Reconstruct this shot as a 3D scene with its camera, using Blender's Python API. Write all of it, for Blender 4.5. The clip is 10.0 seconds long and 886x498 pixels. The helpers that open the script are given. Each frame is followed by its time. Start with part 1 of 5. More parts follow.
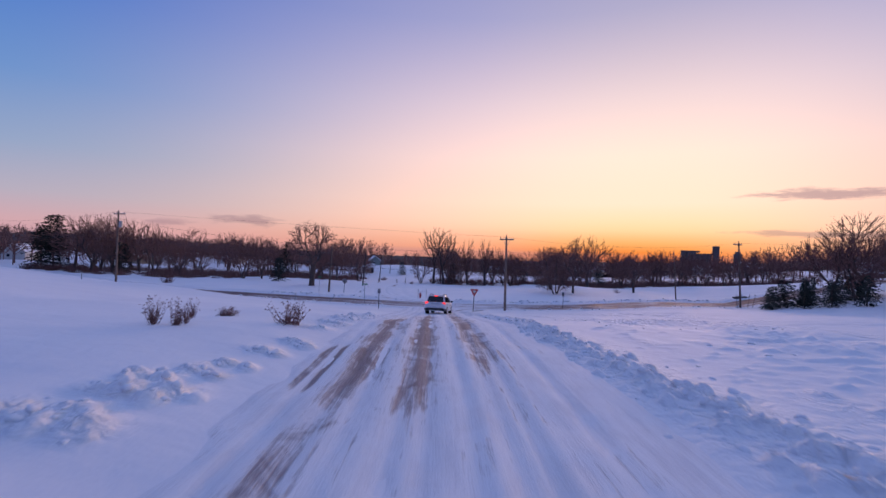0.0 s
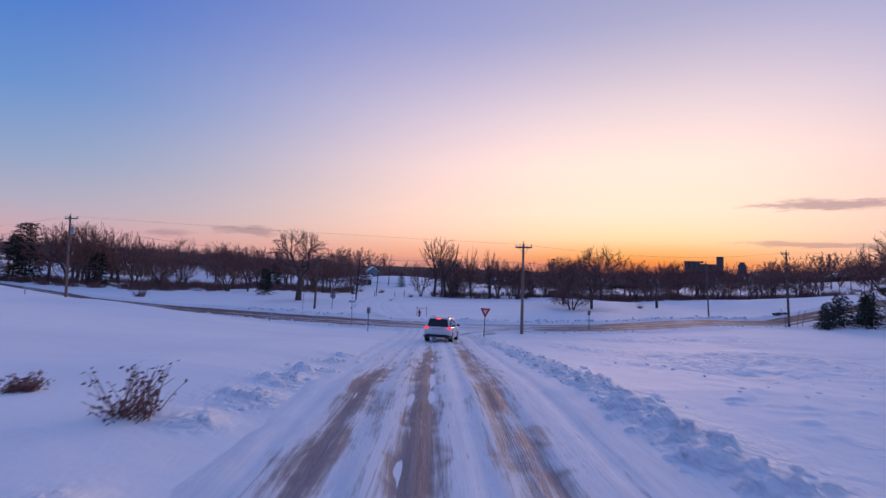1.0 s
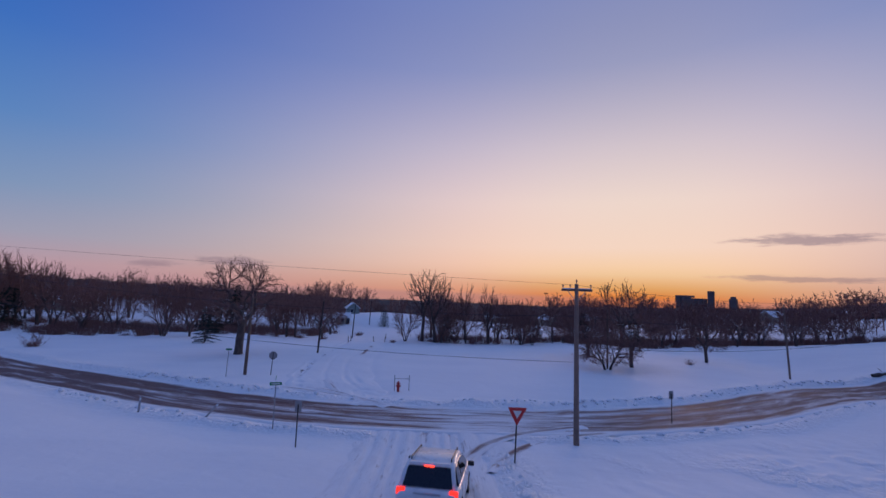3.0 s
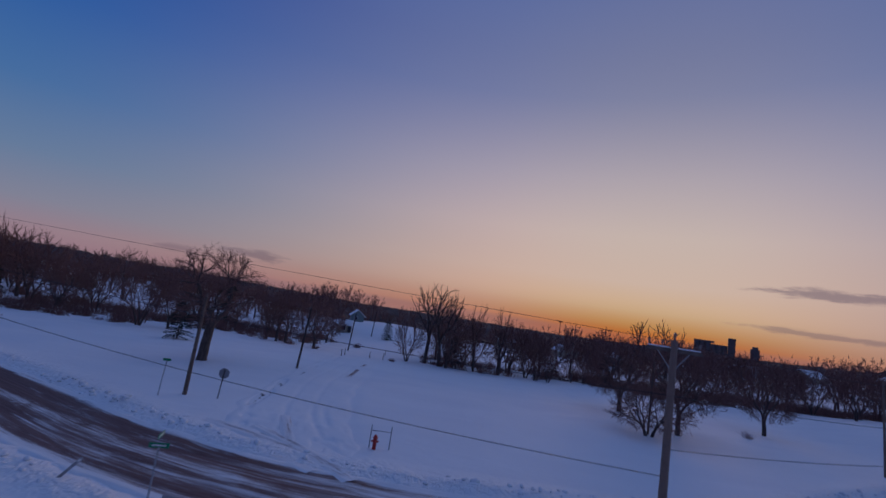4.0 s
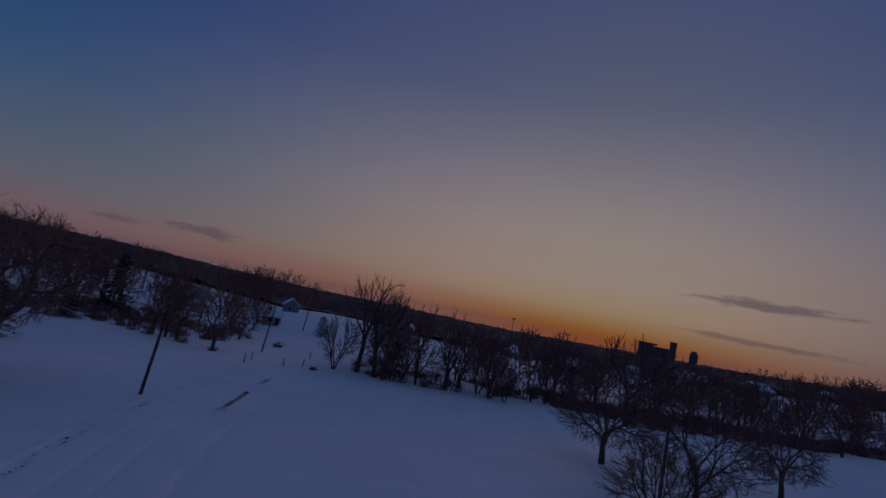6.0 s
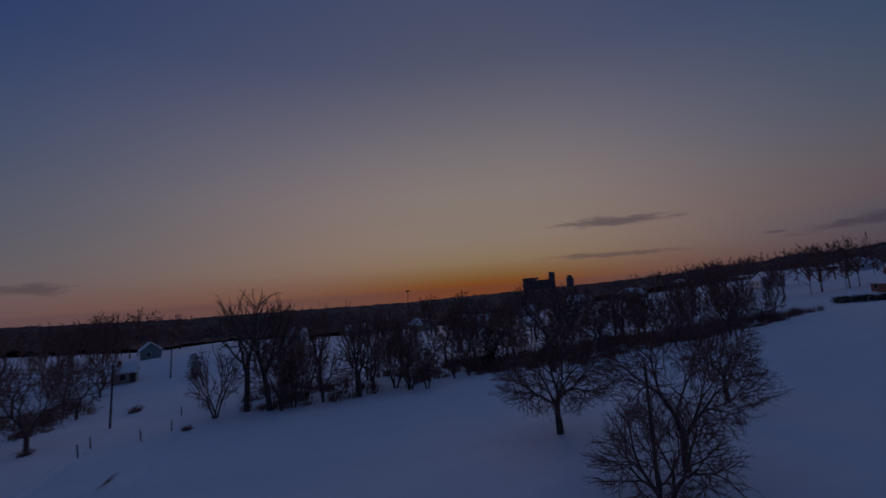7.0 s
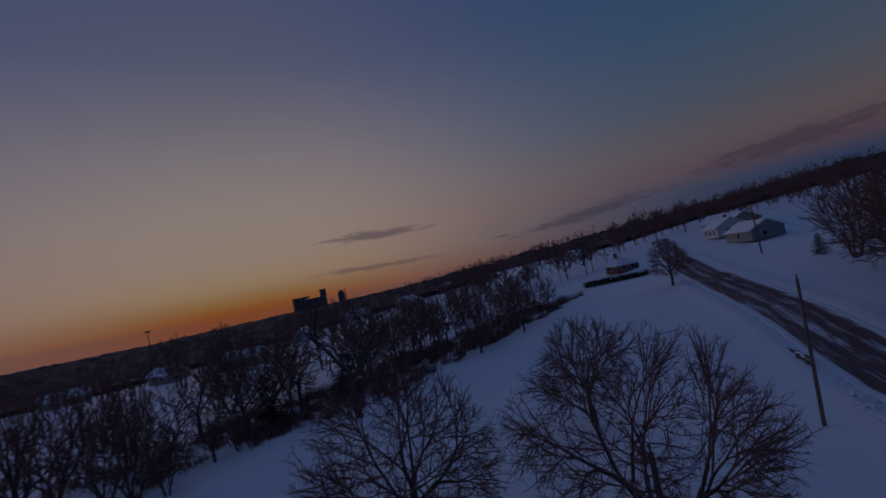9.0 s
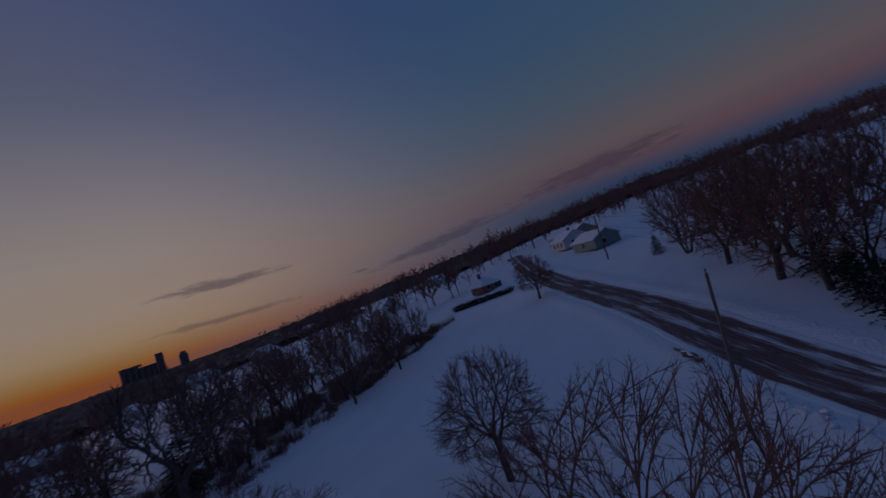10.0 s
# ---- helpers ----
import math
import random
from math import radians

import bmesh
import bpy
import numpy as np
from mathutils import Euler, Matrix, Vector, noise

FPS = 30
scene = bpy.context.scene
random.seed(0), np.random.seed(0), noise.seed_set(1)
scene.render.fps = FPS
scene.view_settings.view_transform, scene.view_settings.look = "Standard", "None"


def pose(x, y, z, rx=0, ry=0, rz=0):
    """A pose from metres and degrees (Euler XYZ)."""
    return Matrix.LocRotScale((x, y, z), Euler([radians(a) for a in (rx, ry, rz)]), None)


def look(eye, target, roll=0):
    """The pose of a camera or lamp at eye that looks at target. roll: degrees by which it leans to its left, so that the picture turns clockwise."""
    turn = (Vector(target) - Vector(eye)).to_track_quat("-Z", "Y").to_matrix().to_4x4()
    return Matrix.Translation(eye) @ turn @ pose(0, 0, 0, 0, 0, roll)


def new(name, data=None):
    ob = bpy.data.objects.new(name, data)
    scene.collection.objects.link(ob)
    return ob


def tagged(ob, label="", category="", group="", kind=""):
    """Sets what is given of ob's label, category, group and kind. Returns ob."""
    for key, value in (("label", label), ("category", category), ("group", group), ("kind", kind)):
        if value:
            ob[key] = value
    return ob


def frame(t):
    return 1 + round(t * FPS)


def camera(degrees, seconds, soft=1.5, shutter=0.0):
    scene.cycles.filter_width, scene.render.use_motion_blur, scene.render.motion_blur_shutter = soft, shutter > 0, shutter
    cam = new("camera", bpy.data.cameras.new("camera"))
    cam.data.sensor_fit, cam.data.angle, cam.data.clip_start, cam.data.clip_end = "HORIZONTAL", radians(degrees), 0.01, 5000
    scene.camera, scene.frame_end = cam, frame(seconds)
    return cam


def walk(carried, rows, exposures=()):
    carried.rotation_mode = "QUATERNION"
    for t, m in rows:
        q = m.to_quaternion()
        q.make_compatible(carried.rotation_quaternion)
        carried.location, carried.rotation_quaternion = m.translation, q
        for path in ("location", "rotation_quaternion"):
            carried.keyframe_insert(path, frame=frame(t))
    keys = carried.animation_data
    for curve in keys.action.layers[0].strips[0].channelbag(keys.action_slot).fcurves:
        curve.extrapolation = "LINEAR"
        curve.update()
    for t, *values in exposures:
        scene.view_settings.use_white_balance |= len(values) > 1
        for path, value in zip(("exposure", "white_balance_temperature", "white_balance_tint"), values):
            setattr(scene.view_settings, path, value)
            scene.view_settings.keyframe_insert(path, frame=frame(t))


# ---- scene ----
cam = camera(88.0, 10.0, shutter=0.25)
PATH = [
    (0, (0.094, -4.45, 6.498), (0.089, -2.45, 6.512), 1.9),
    (0.5, (-0.06, 0.116, 6.513), (-0.068, 2.116, 6.544), 2.0),
    (1, (-0.183, 4.513, 6.492), (-0.193, 6.512, 6.552), 1.9),
    (1.5, (-0.334, 8.995, 6.656), (-0.335, 10.992, 6.767), 1.7),
    (2, (-0.423, 13.44, 7.0), (-0.405, 15.434, 7.155), 1.5),
    (2.5, (-0.541, 18.006, 7.393), (-0.498, 19.998, 7.575), 1.4),
    (2.7, (-0.629, 19.888, 7.448), (-0.576, 21.878, 7.642), 1.4),
    (3.8, (-0.273, 30.515, 8.197), (-0.328, 32.501, 8.428), 7.3),
    (4, (-0.208, 32.508, 8.334), (-0.255, 34.491, 8.593), 8.7),
    (4.5, (0.21, 37.191, 8.975), (0.175, 39.169, 9.266), 11.9),
    (5, (0.768, 40.786, 9.316), (0.762, 42.764, 9.613), 12.5),
    (5.2, (0.876, 42.184, 9.389), (0.899, 44.164, 9.675), 12.3),
    (6.3, (1.815, 50.724, 10.369), (2.052, 52.695, 10.609), 9.3),
    (6.5, (1.966, 52.638, 10.51), (2.321, 54.593, 10.737), 5.6),
    (7, (2.555, 57.219, 10.967), (3.211, 59.099, 11.152), -4.2),
    (7.5, (3.779, 61.367, 11.285), (4.655, 63.158, 11.437), -7.3),
    (8, (5.415, 65.084, 11.506), (6.495, 66.762, 11.646), -8.9),
    (8.5, (6.748, 68.634, 11.749), (8.022, 70.171, 11.88), -9.3),
    (9, (8.972, 72.276, 11.574), (10.451, 73.617, 11.695), -11.1),
    (9.5, (11.783, 75.335, 11.484), (13.454, 76.428, 11.597), -14.4),
    (10, (14.482, 76.961, 11.732), (16.303, 77.781, 11.839), -18.0),
]
EXPOSURES = [(0, -0.04, 6800, 9), (1.5, -0.09, 6230, 5), (2.7, -0.3, 6050, 3), (3.8, -0.89, 5880, 2), (4.5, -1.35, 5800, 1), (5.2, -1.74, 5770, 0), (6.3, -2.22, 5760, -1), (7, -2.32, 5790, -1), (8, -2.28, 5890, 0), (8.7, -2.26, 5900, 0), (10, -2.2, 5850, -2)]
walk(cam, [(t, look(eye, target, roll)) for t, eye, target, roll in PATH], EXPOSURES)

# ---- sky and light ----
SUN_AZ = radians(24.0)  # clockwise from +y
world = bpy.data.worlds.new("dusk_sky")
scene.world = world
world.use_nodes = True


class Net:
    """Short calls for shader nodes."""

    def __init__(self, tree):
        self.tree = tree
        tree.nodes.clear()

    def add(self, kind, attribute_name=""):
        node = self.tree.nodes.new(kind)
        if attribute_name:
            node.attribute_name = attribute_name
        return node

    def put(self, socket, value):
        if isinstance(value, bpy.types.NodeSocket):
            self.tree.links.new(value, socket)
        elif isinstance(value, (tuple, list)) and len(value) == 3 and socket.type == "RGBA":
            socket.default_value = (*value, 1)
        else:
            socket.default_value = value

    def math(self, operation, a, b=0.0, c=0.0, clamp=False):
        node = self.tree.nodes.new("ShaderNodeMath")
        node.operation, node.use_clamp = operation, clamp
        for socket, value in zip(node.inputs, (a, b, c)):
            self.put(socket, value)
        return node.outputs[0]

    def step(self, value, low, high):
        """Smooth 0 to 1 while value goes from low to high."""
        node = self.tree.nodes.new("ShaderNodeMapRange")
        node.interpolation_type = "SMOOTHSTEP"
        for socket, v in zip(node.inputs[:5], (value, low, high, 0.0, 1.0)):
            self.put(socket, v)
        return node.outputs[0]

    def mix(self, factor, a, b, blend="MIX"):
        node = self.tree.nodes.new("ShaderNodeMix")
        node.data_type, node.blend_type = "RGBA", blend
        self.put(node.inputs[0], factor)
        self.put(node.inputs[6], a)
        self.put(node.inputs[7], b)
        return node.outputs[2]

    def noise(self, vector, scale, detail=3.0, rough=0.55, distortion=0.0):
        node = self.tree.nodes.new("ShaderNodeTexNoise")
        self.put(node.inputs["Vector"], vector)
        node.inputs["Scale"].default_value, node.inputs["Detail"].default_value = scale, detail
        node.inputs["Roughness"].default_value, node.inputs["Distortion"].default_value = rough, distortion
        return node.outputs["Fac"]

    def scaled(self, vector, size, shift=(0, 0, 0)):
        node = self.tree.nodes.new("ShaderNodeMapping")
        self.put(node.inputs["Vector"], vector)
        node.inputs["Scale"].default_value, node.inputs["Location"].default_value = size, shift
        return node.outputs[0]

    def ramp(self, value, stops):
        node = self.tree.nodes.new("ShaderNodeValToRGB")
        self.put(node.inputs[0], value)
        for n, (at, colour) in enumerate(stops):
            e = node.color_ramp.elements[n] if n < 2 else node.color_ramp.elements.new(at)
            e.position, e.color = at, (*colour, 1)
        return node.outputs[0]


def lin(r, g, b):
    """Linear colour from display values of 0 to 255."""
    return tuple(((c / 255 + 0.055) / 1.055) ** 2.4 if c > 10 else c / 255 / 12.92 for c in (r, g, b))


n = Net(world.node_tree)
coords = n.add("ShaderNodeTexCoord").outputs["Generated"]
split = n.add("ShaderNodeSeparateXYZ")
n.put(split.inputs[0], coords)
sx, sy, sz = split.outputs
azimuth = n.math("ARCTAN2", sx, sy)
off_sun = n.math("ABSOLUTE", n.math("SUBTRACT", azimuth, SUN_AZ))
off_sun = n.math("MINIMUM", off_sun, n.math("SUBTRACT", 2 * math.pi, off_sun))
height = n.math("MULTIPLY", n.math("ARCSINE", sz), 2 / math.pi, clamp=True)  # 0 horizon, 1 zenith
SUNSIDE = [(0.0, lin(255, 132, 56)), (0.008, lin(255, 150, 74)), (0.018, lin(255, 180, 108)), (0.035, lin(255, 203, 154)), (0.07, lin(253, 213, 190)),
           (0.13, lin(246, 214, 200)), (0.2, lin(224, 201, 206)), (0.3, lin(177, 173, 208)), (0.42, lin(146, 153, 208)), (0.6, lin(146, 162, 222)), (1.0, lin(158, 176, 236))]
MIDSIDE = [(0.0, lin(250, 158, 124)), (0.015, lin(255, 180, 144)), (0.035, lin(255, 198, 168)), (0.07, lin(253, 208, 188)),
           (0.13, lin(242, 207, 201)), (0.2, lin(215, 194, 208)), (0.3, lin(166, 166, 211)), (0.42, lin(136, 148, 210)), (0.6, lin(150, 162, 218)), (1.0, lin(158, 176, 236))]
FLANK = [(0.0, lin(206, 160, 174)), (0.02, lin(210, 170, 182)), (0.05, lin(182, 176, 198)), (0.1, lin(146, 167, 206)),
         (0.17, lin(106, 148, 211)), (0.26, lin(74, 124, 209)), (0.36, lin(58, 103, 199)), (0.5, lin(92, 122, 206)), (0.7, lin(138, 156, 219)), (1.0, lin(158, 176, 236))]
BEHIND = [(0.0, lin(84, 104, 152)), (0.045, lin(98, 114, 160)), (0.07, lin(172, 132, 148)), (0.1, lin(180, 153, 160)), (0.16, lin(146, 156, 182)), (0.24, lin(120, 149, 192)),
          (0.4, lin(106, 140, 204)), (1.0, lin(158, 176, 236))]
OPPOSITE = [(0.0, lin(62, 80, 130)), (0.06, lin(84, 92, 140)), (0.12, lin(112, 106, 148)), (0.22, lin(78, 102, 172)), (0.45, lin(74, 106, 192)), (1.0, lin(158, 176, 236))]
sky = n.mix(n.step(off_sun, 0.02, 0.42), n.ramp(height, SUNSIDE), n.ramp(height, MIDSIDE))
sky = n.mix(n.step(off_sun, 0.22, 1.3), sky, n.ramp(height, FLANK))
signed = n.math("SUBTRACT", azimuth, SUN_AZ)
sky = n.mix(n.math("MAXIMUM", n.step(signed, 0.1, 1.2), n.step(off_sun, 1.3, 2.2)), sky, n.ramp(height, BEHIND))
sky = n.mix(n.step(off_sun, 1.7, 2.4), sky, n.ramp(height, OPPOSITE))
# low clouds: (azimuth and elevation of the middle, half sizes, tilt, cover), degrees
CLOUDS = [(40.1, 6.8, 6.6, 0.6, -0.02, 0.8), (39.8, 2.9, 7.5, 0.4, -0.03, 0.6), (-23.5, 3.0, 3.6, 0.75, -0.02, 0.6), (-31.0, 2.2, 2.2, 0.5, 0.0, 0.45),
          (66.0, 4.2, 9.0, 0.8, 0.1, 0.75), (86.0, 6.6, 10.0, 1.1, 0.05, 0.8), (55.5, 3.6, 1.2, 0.18, 0.0, 0.6)]
deg_az, deg_el = n.math("MULTIPLY", azimuth, 180 / math.pi), n.math("MULTIPLY", n.math("ARCSINE", sz), 180 / math.pi)
both = n.add("ShaderNodeCombineXYZ")
n.put(both.inputs[0], n.math("MULTIPLY", deg_az, 0.35)), n.put(both.inputs[1], n.math("MULTIPLY", deg_el, 1.8))
fray = n.math("SUBTRACT", n.noise(both.outputs[0], 1.0, 5.0, 0.6), 0.5)
for az, el, wide, tall, tilt, cover in CLOUDS:
    u = n.math("SUBTRACT", deg_az, az)
    v = n.math("SUBTRACT", n.math("SUBTRACT", deg_el, el), n.math("MULTIPLY", u, tilt))
    u, v = n.math("DIVIDE", u, wide), n.math("DIVIDE", v, tall)
    r = n.math("SQRT", n.math("ADD", n.math("MULTIPLY", u, u), n.math("MULTIPLY", v, v)))
    inside = n.step(n.math("ADD", r, n.math("MULTIPLY", fray, 2.3)), 1.15, 0.35)
    sky = n.mix(n.math("MULTIPLY", inside, cover), sky, n.mix(0.72, sky, lin(118, 98, 122)))
# a dull haze bank on the skyline
haze = n.math("MULTIPLY", n.step(deg_el, 0.75, 0.15), n.math("ADD", 0.55, n.math("MULTIPLY", n.step(off_sun, 0.0, 0.3), 0.45)))
haze = n.math("MULTIPLY", haze, n.step(signed, 1.2, 0.75))
sky = n.mix(n.math("MULTIPLY", haze, 0.36), sky, lin(176, 142, 152))
ground_dim = n.step(deg_el, -12.0, -2.0)
sky = n.mix(ground_dim, lin(60, 62, 90), sky)
back = n.add("ShaderNodeBackground")
afterglow = n.math("MULTIPLY", n.step(off_sun, 1.1, 0.1), n.math("MULTIPLY", n.step(height, 0.005, 0.05), n.step(height, 0.36, 0.12)))
n.put(back.inputs[0], sky), n.put(back.inputs[1], n.math("ADD", 1.0, n.math("MULTIPLY", afterglow, 0.32)))
n.put(n.add("ShaderNodeOutputWorld").inputs[0], back.outputs[0])

sun = new("sun", bpy.data.lights.new("sun", "SUN"))
sun.data.energy, sun.data.angle, sun.data.color = 1.45, radians(18), (1.0, 0.58, 0.44)
sun.matrix_world = look((0, 0, 0), (-math.sin(SUN_AZ), -math.cos(SUN_AZ), -0.085))


# ---- materials ----
def material(name, rough=0.7, metal=0.0):
    m = bpy.data.materials.new(name)
    m.use_nodes = True
    n = Net(m.node_tree)
    bsdf = n.add("ShaderNodeBsdfPrincipled")
    n.put(n.add("ShaderNodeOutputMaterial").inputs[0], bsdf.outputs[0])
    n.put(bsdf.inputs["Roughness"], rough), n.put(bsdf.inputs["Metallic"], metal)
    return m, n, bsdf


def bump(n, bsdf, height, strength, distance):
    node = n.add("ShaderNodeBump")
    n.put(node.inputs["Height"], height)
    node.inputs["Strength"].default_value, node.inputs["Distance"].default_value = strength, distance
    n.put(bsdf.inputs["Normal"], node.outputs[0])


def plain(name, colour, rough=0.6, metal=0.0, vary=0.15, scale=6.0, relief=0.1, each=0.0):
    """A surface of one colour with stains at two scales and fine relief; each: how far single objects differ."""
    m, n, bsdf = material(name, rough, metal)
    co = n.add("ShaderNodeTexCoord").outputs["Object"]
    big, fine = n.noise(co, scale, 4), n.noise(co, scale * 9, 3)
    f = n.math("ADD", n.math("MULTIPLY", big, 0.65), n.math("MULTIPLY", fine, 0.35))
    if each:
        f = n.math("ADD", f, n.math("MULTIPLY", n.math("SUBTRACT", n.add("ShaderNodeObjectInfo").outputs["Random"], 0.5), each))
    dark, light = tuple(c * (1 - vary) for c in colour), tuple(min(1, c * (1 + vary)) for c in colour)
    n.put(bsdf.inputs["Base Color"], n.mix(n.step(f, 0.3, 0.7), dark, light))
    n.put(bsdf.inputs["Roughness"], n.math("ADD", rough - 0.08, n.math("MULTIPLY", big, 0.16)))
    if relief:
        bump(n, bsdf, fine, relief, 0.02)
    return m


def snow_material():
    m, n, bsdf = material("snow", 0.75)
    co = n.add("ShaderNodeTexCoord").outputs["Object"]
    drift = n.noise(n.scaled(co, (0.5, 1.3, 1)), 0.16, 4, 0.5, 0.6)
    ripple = n.noise(n.scaled(co, (1, 1.3, 1)), 0.9, 4, 0.5, 0.4)
    grain = n.noise(co, 14.0, 4, 0.6)
    n.put(bsdf.inputs["Base Color"], n.mix(n.step(n.math("ADD", n.math("MULTIPLY", drift, 0.6), n.math("MULTIPLY", grain, 0.4)), 0.3, 0.7), (0.80, 0.81, 0.84), (0.88, 0.88, 0.89)))
    h = n.math("ADD", n.math("ADD", n.math("MULTIPLY", drift, 0.3), n.math("MULTIPLY", ripple, 0.2)), n.math("MULTIPLY", grain, 0.02))
    churn = n.add("ShaderNodeAttribute", attribute_name="churn").outputs["Fac"]  # how far the plough broke the crust
    broken = n.noise(co, 2.8, 4, 0.5, 0.6)
    h = n.math("ADD", h, n.math("MULTIPLY", churn, n.math("MULTIPLY", broken, 2.0)))
    bump(n, bsdf, h, 0.64, 0.3)
    bsdf.inputs["Specular IOR Level"].default_value = 0.25
    return m


def slush_material(name, bare, bare_light, wet, stretch, patchy):
    """Packed snow worn through to slush and paving; the worn share comes from the mesh's own 'wear'."""
    m, n, bsdf = material(name, 0.6)
    uv = n.add("ShaderNodeUVMap").outputs[0]
    wear = n.add("ShaderNodeAttribute", attribute_name="wear").outputs["Fac"]
    streak = n.noise(n.scaled(uv, (7.5, stretch * 1.5, 1)), 1.0, 6, 0.68, 0.5)
    patch = n.noise(n.scaled(uv, (1.2, stretch * 2.6, 1)), 1.0, 5, 0.62, 0.9)
    grain = n.noise(uv, 22.0, 4, 0.65)
    f = n.math("ADD", n.math("ADD", n.math("MULTIPLY", streak, 0.5), n.math("MULTIPLY", patch, 0.42)), n.math("MULTIPLY", grain, 0.08))
    worn = n.step(n.math("ADD", wear, n.math("MULTIPLY", n.math("SUBTRACT", f, 0.5), patchy)), 0.18, 0.95)
    dirt = n.mix(n.step(n.math("ADD", n.math("MULTIPLY", streak, 0.6), n.math("MULTIPLY", grain, 0.4)), 0.34, 0.66), bare, bare_light)
    white = n.mix(n.step(n.math("ADD", n.math("MULTIPLY", patch, 0.5), n.math("MULTIPLY", streak, 0.5)), 0.3, 0.62), (0.75, 0.74, 0.76), (0.87, 0.87, 0.885))
    n.put(bsdf.inputs["Base Color"], n.mix(worn, white, dirt))
    bsdf.inputs["Specular IOR Level"].default_value = 0.1
    n.put(bsdf.inputs["Roughness"], n.math("SUBTRACT", 0.78, n.math("MULTIPLY", worn, 0.78 - wet)))
    h = n.math("SUBTRACT", n.math("ADD", n.math("MULTIPLY", f, 0.7), n.math("MULTIPLY", grain, 0.12)), n.math("MULTIPLY", worn, 0.55))
    bump(n, bsdf, h, 0.8, 0.06)
    return m


def bark_material(name, dark, light, snow=0.0):
    m, n, bsdf = material(name, 0.9)
    co = n.add("ShaderNodeTexCoord").outputs["Object"]
    f = n.noise(n.scaled(co, (7, 7, 1.4)), 1.0, 5, 0.65)
    colour = n.mix(n.step(f, 0.3, 0.7), dark, light)
    if snow:
        up = n.add("ShaderNodeSeparateXYZ")
        n.put(up.inputs[0], n.add("ShaderNodeNewGeometry").outputs["Normal"])
        cover = n.math("MULTIPLY", n.step(up.outputs[2], 0.55, 0.9), n.step(n.noise(co, 1.3, 3), 0.48, 0.6))
        colour = n.mix(n.math("MULTIPLY", cover, snow), colour, (0.74, 0.75, 0.78))
    n.put(bsdf.inputs["Base Color"], colour)
    bump(n, bsdf, f, 0.7, 0.03)
    return m


def brick_material():
    m, n, bsdf = material("brick_wall", 0.85)
    co = n.add("ShaderNodeTexCoord").outputs["Object"]
    f = n.noise(n.scaled(co, (4, 4, 12)), 1.0, 3)
    n.put(bsdf.inputs["Base Color"], n.mix(n.step(f, 0.35, 0.65), (0.20, 0.075, 0.055), (0.32, 0.14, 0.10)))
    bump(n, bsdf, f, 0.4, 0.02)
    return m


def glow(name, colour, strength, base=(0.3, 0.02, 0.02)):
    m, n, bsdf = material(name, 0.25)
    n.put(bsdf.inputs["Base Color"], base), n.put(bsdf.inputs["Emission Color"], colour), n.put(bsdf.inputs["Emission Strength"], strength)
    return m


SNOW = snow_material()
DRIVE = slush_material("drive_slush", (0.15, 0.112, 0.12), (0.36, 0.295, 0.305), 0.5, 0.22, 4.2)
ROAD = slush_material("road_slush", (0.085, 0.043, 0.04), (0.24, 0.145, 0.138), 0.62, 0.07, 4.6)
BARK = bark_material("bark", (0.06, 0.042, 0.036), (0.145, 0.104, 0.088), 0.45)
TWIG = bark_material("twig_bark", (0.145, 0.068, 0.056), (0.275, 0.145, 0.118))
HILL_WOOD = bark_material("hill_wood", (0.045, 0.032, 0.031), (0.10, 0.07, 0.066))
NEEDLES = plain("needles", (0.018, 0.028, 0.018), 0.8, 0, 0.45, 2.5, 0.0)
DRY_LEAF = plain("dry_leaf", (0.18, 0.08, 0.07), 0.85, 0, 0.4, 3.0, 0.0)
POLE_WOOD = plain("pole_wood", (0.19, 0.13, 0.10), 0.85, 0, 0.35, 2.0, 0.3, 0.3)
DARK_WOOD = plain("dark_creosoted_wood", (0.06, 0.042, 0.036), 0.85, 0, 0.35, 2.0, 0.3)
OLD_WOOD = plain("weathered_wood", (0.16, 0.12, 0.095), 0.9, 0, 0.3, 3.0, 0.3)
EARTH = plain("frozen_earth", (0.07, 0.05, 0.042), 0.9, 0, 0.4, 5.0, 0.4)
STEEL = plain("galvanised_steel", (0.36, 0.36, 0.37), 0.45, 0.8, 0.2, 8.0, 0.05)
DARK_STEEL = plain("dark_post_steel", (0.05, 0.045, 0.045), 0.55, 0.5, 0.3, 8.0, 0.05)
GREY_PAINT = plain("grey_paint", (0.33, 0.33, 0.34), 0.5, 0.1, 0.15, 5.0, 0.05)
SIGN_RED = plain("sign_red", (0.55, 0.025, 0.025), 0.4, 0, 0.12, 5.0, 0.02)
SIGN_WHITE = plain("sign_white", (0.72, 0.72, 0.70), 0.45, 0, 0.08, 5.0, 0.02)
SIGN_GREEN = plain("sign_green", (0.015, 0.22, 0.09), 0.4, 0, 0.12, 5.0, 0.02)
SIGN_BACK = plain("sign_back", (0.30, 0.30, 0.31), 0.45, 0.6, 0.15, 5.0, 0.02)
HYDRANT_RED = plain("hydrant_red", (0.42, 0.02, 0.018), 0.45, 0, 0.2, 9.0, 0.05)
CAR_WHITE = plain("car_white_paint", (0.72, 0.72, 0.73), 0.28, 0.0, 0.06, 2.0, 0.0)
CAR_BLACK = plain("car_black_plastic", (0.02, 0.02, 0.022), 0.55, 0.0, 0.3, 6.0, 0.05)
CAR_GLASS = plain("dark_car_glass", (0.012, 0.013, 0.017), 0.06, 0.0, 0.1, 3.0, 0.0)
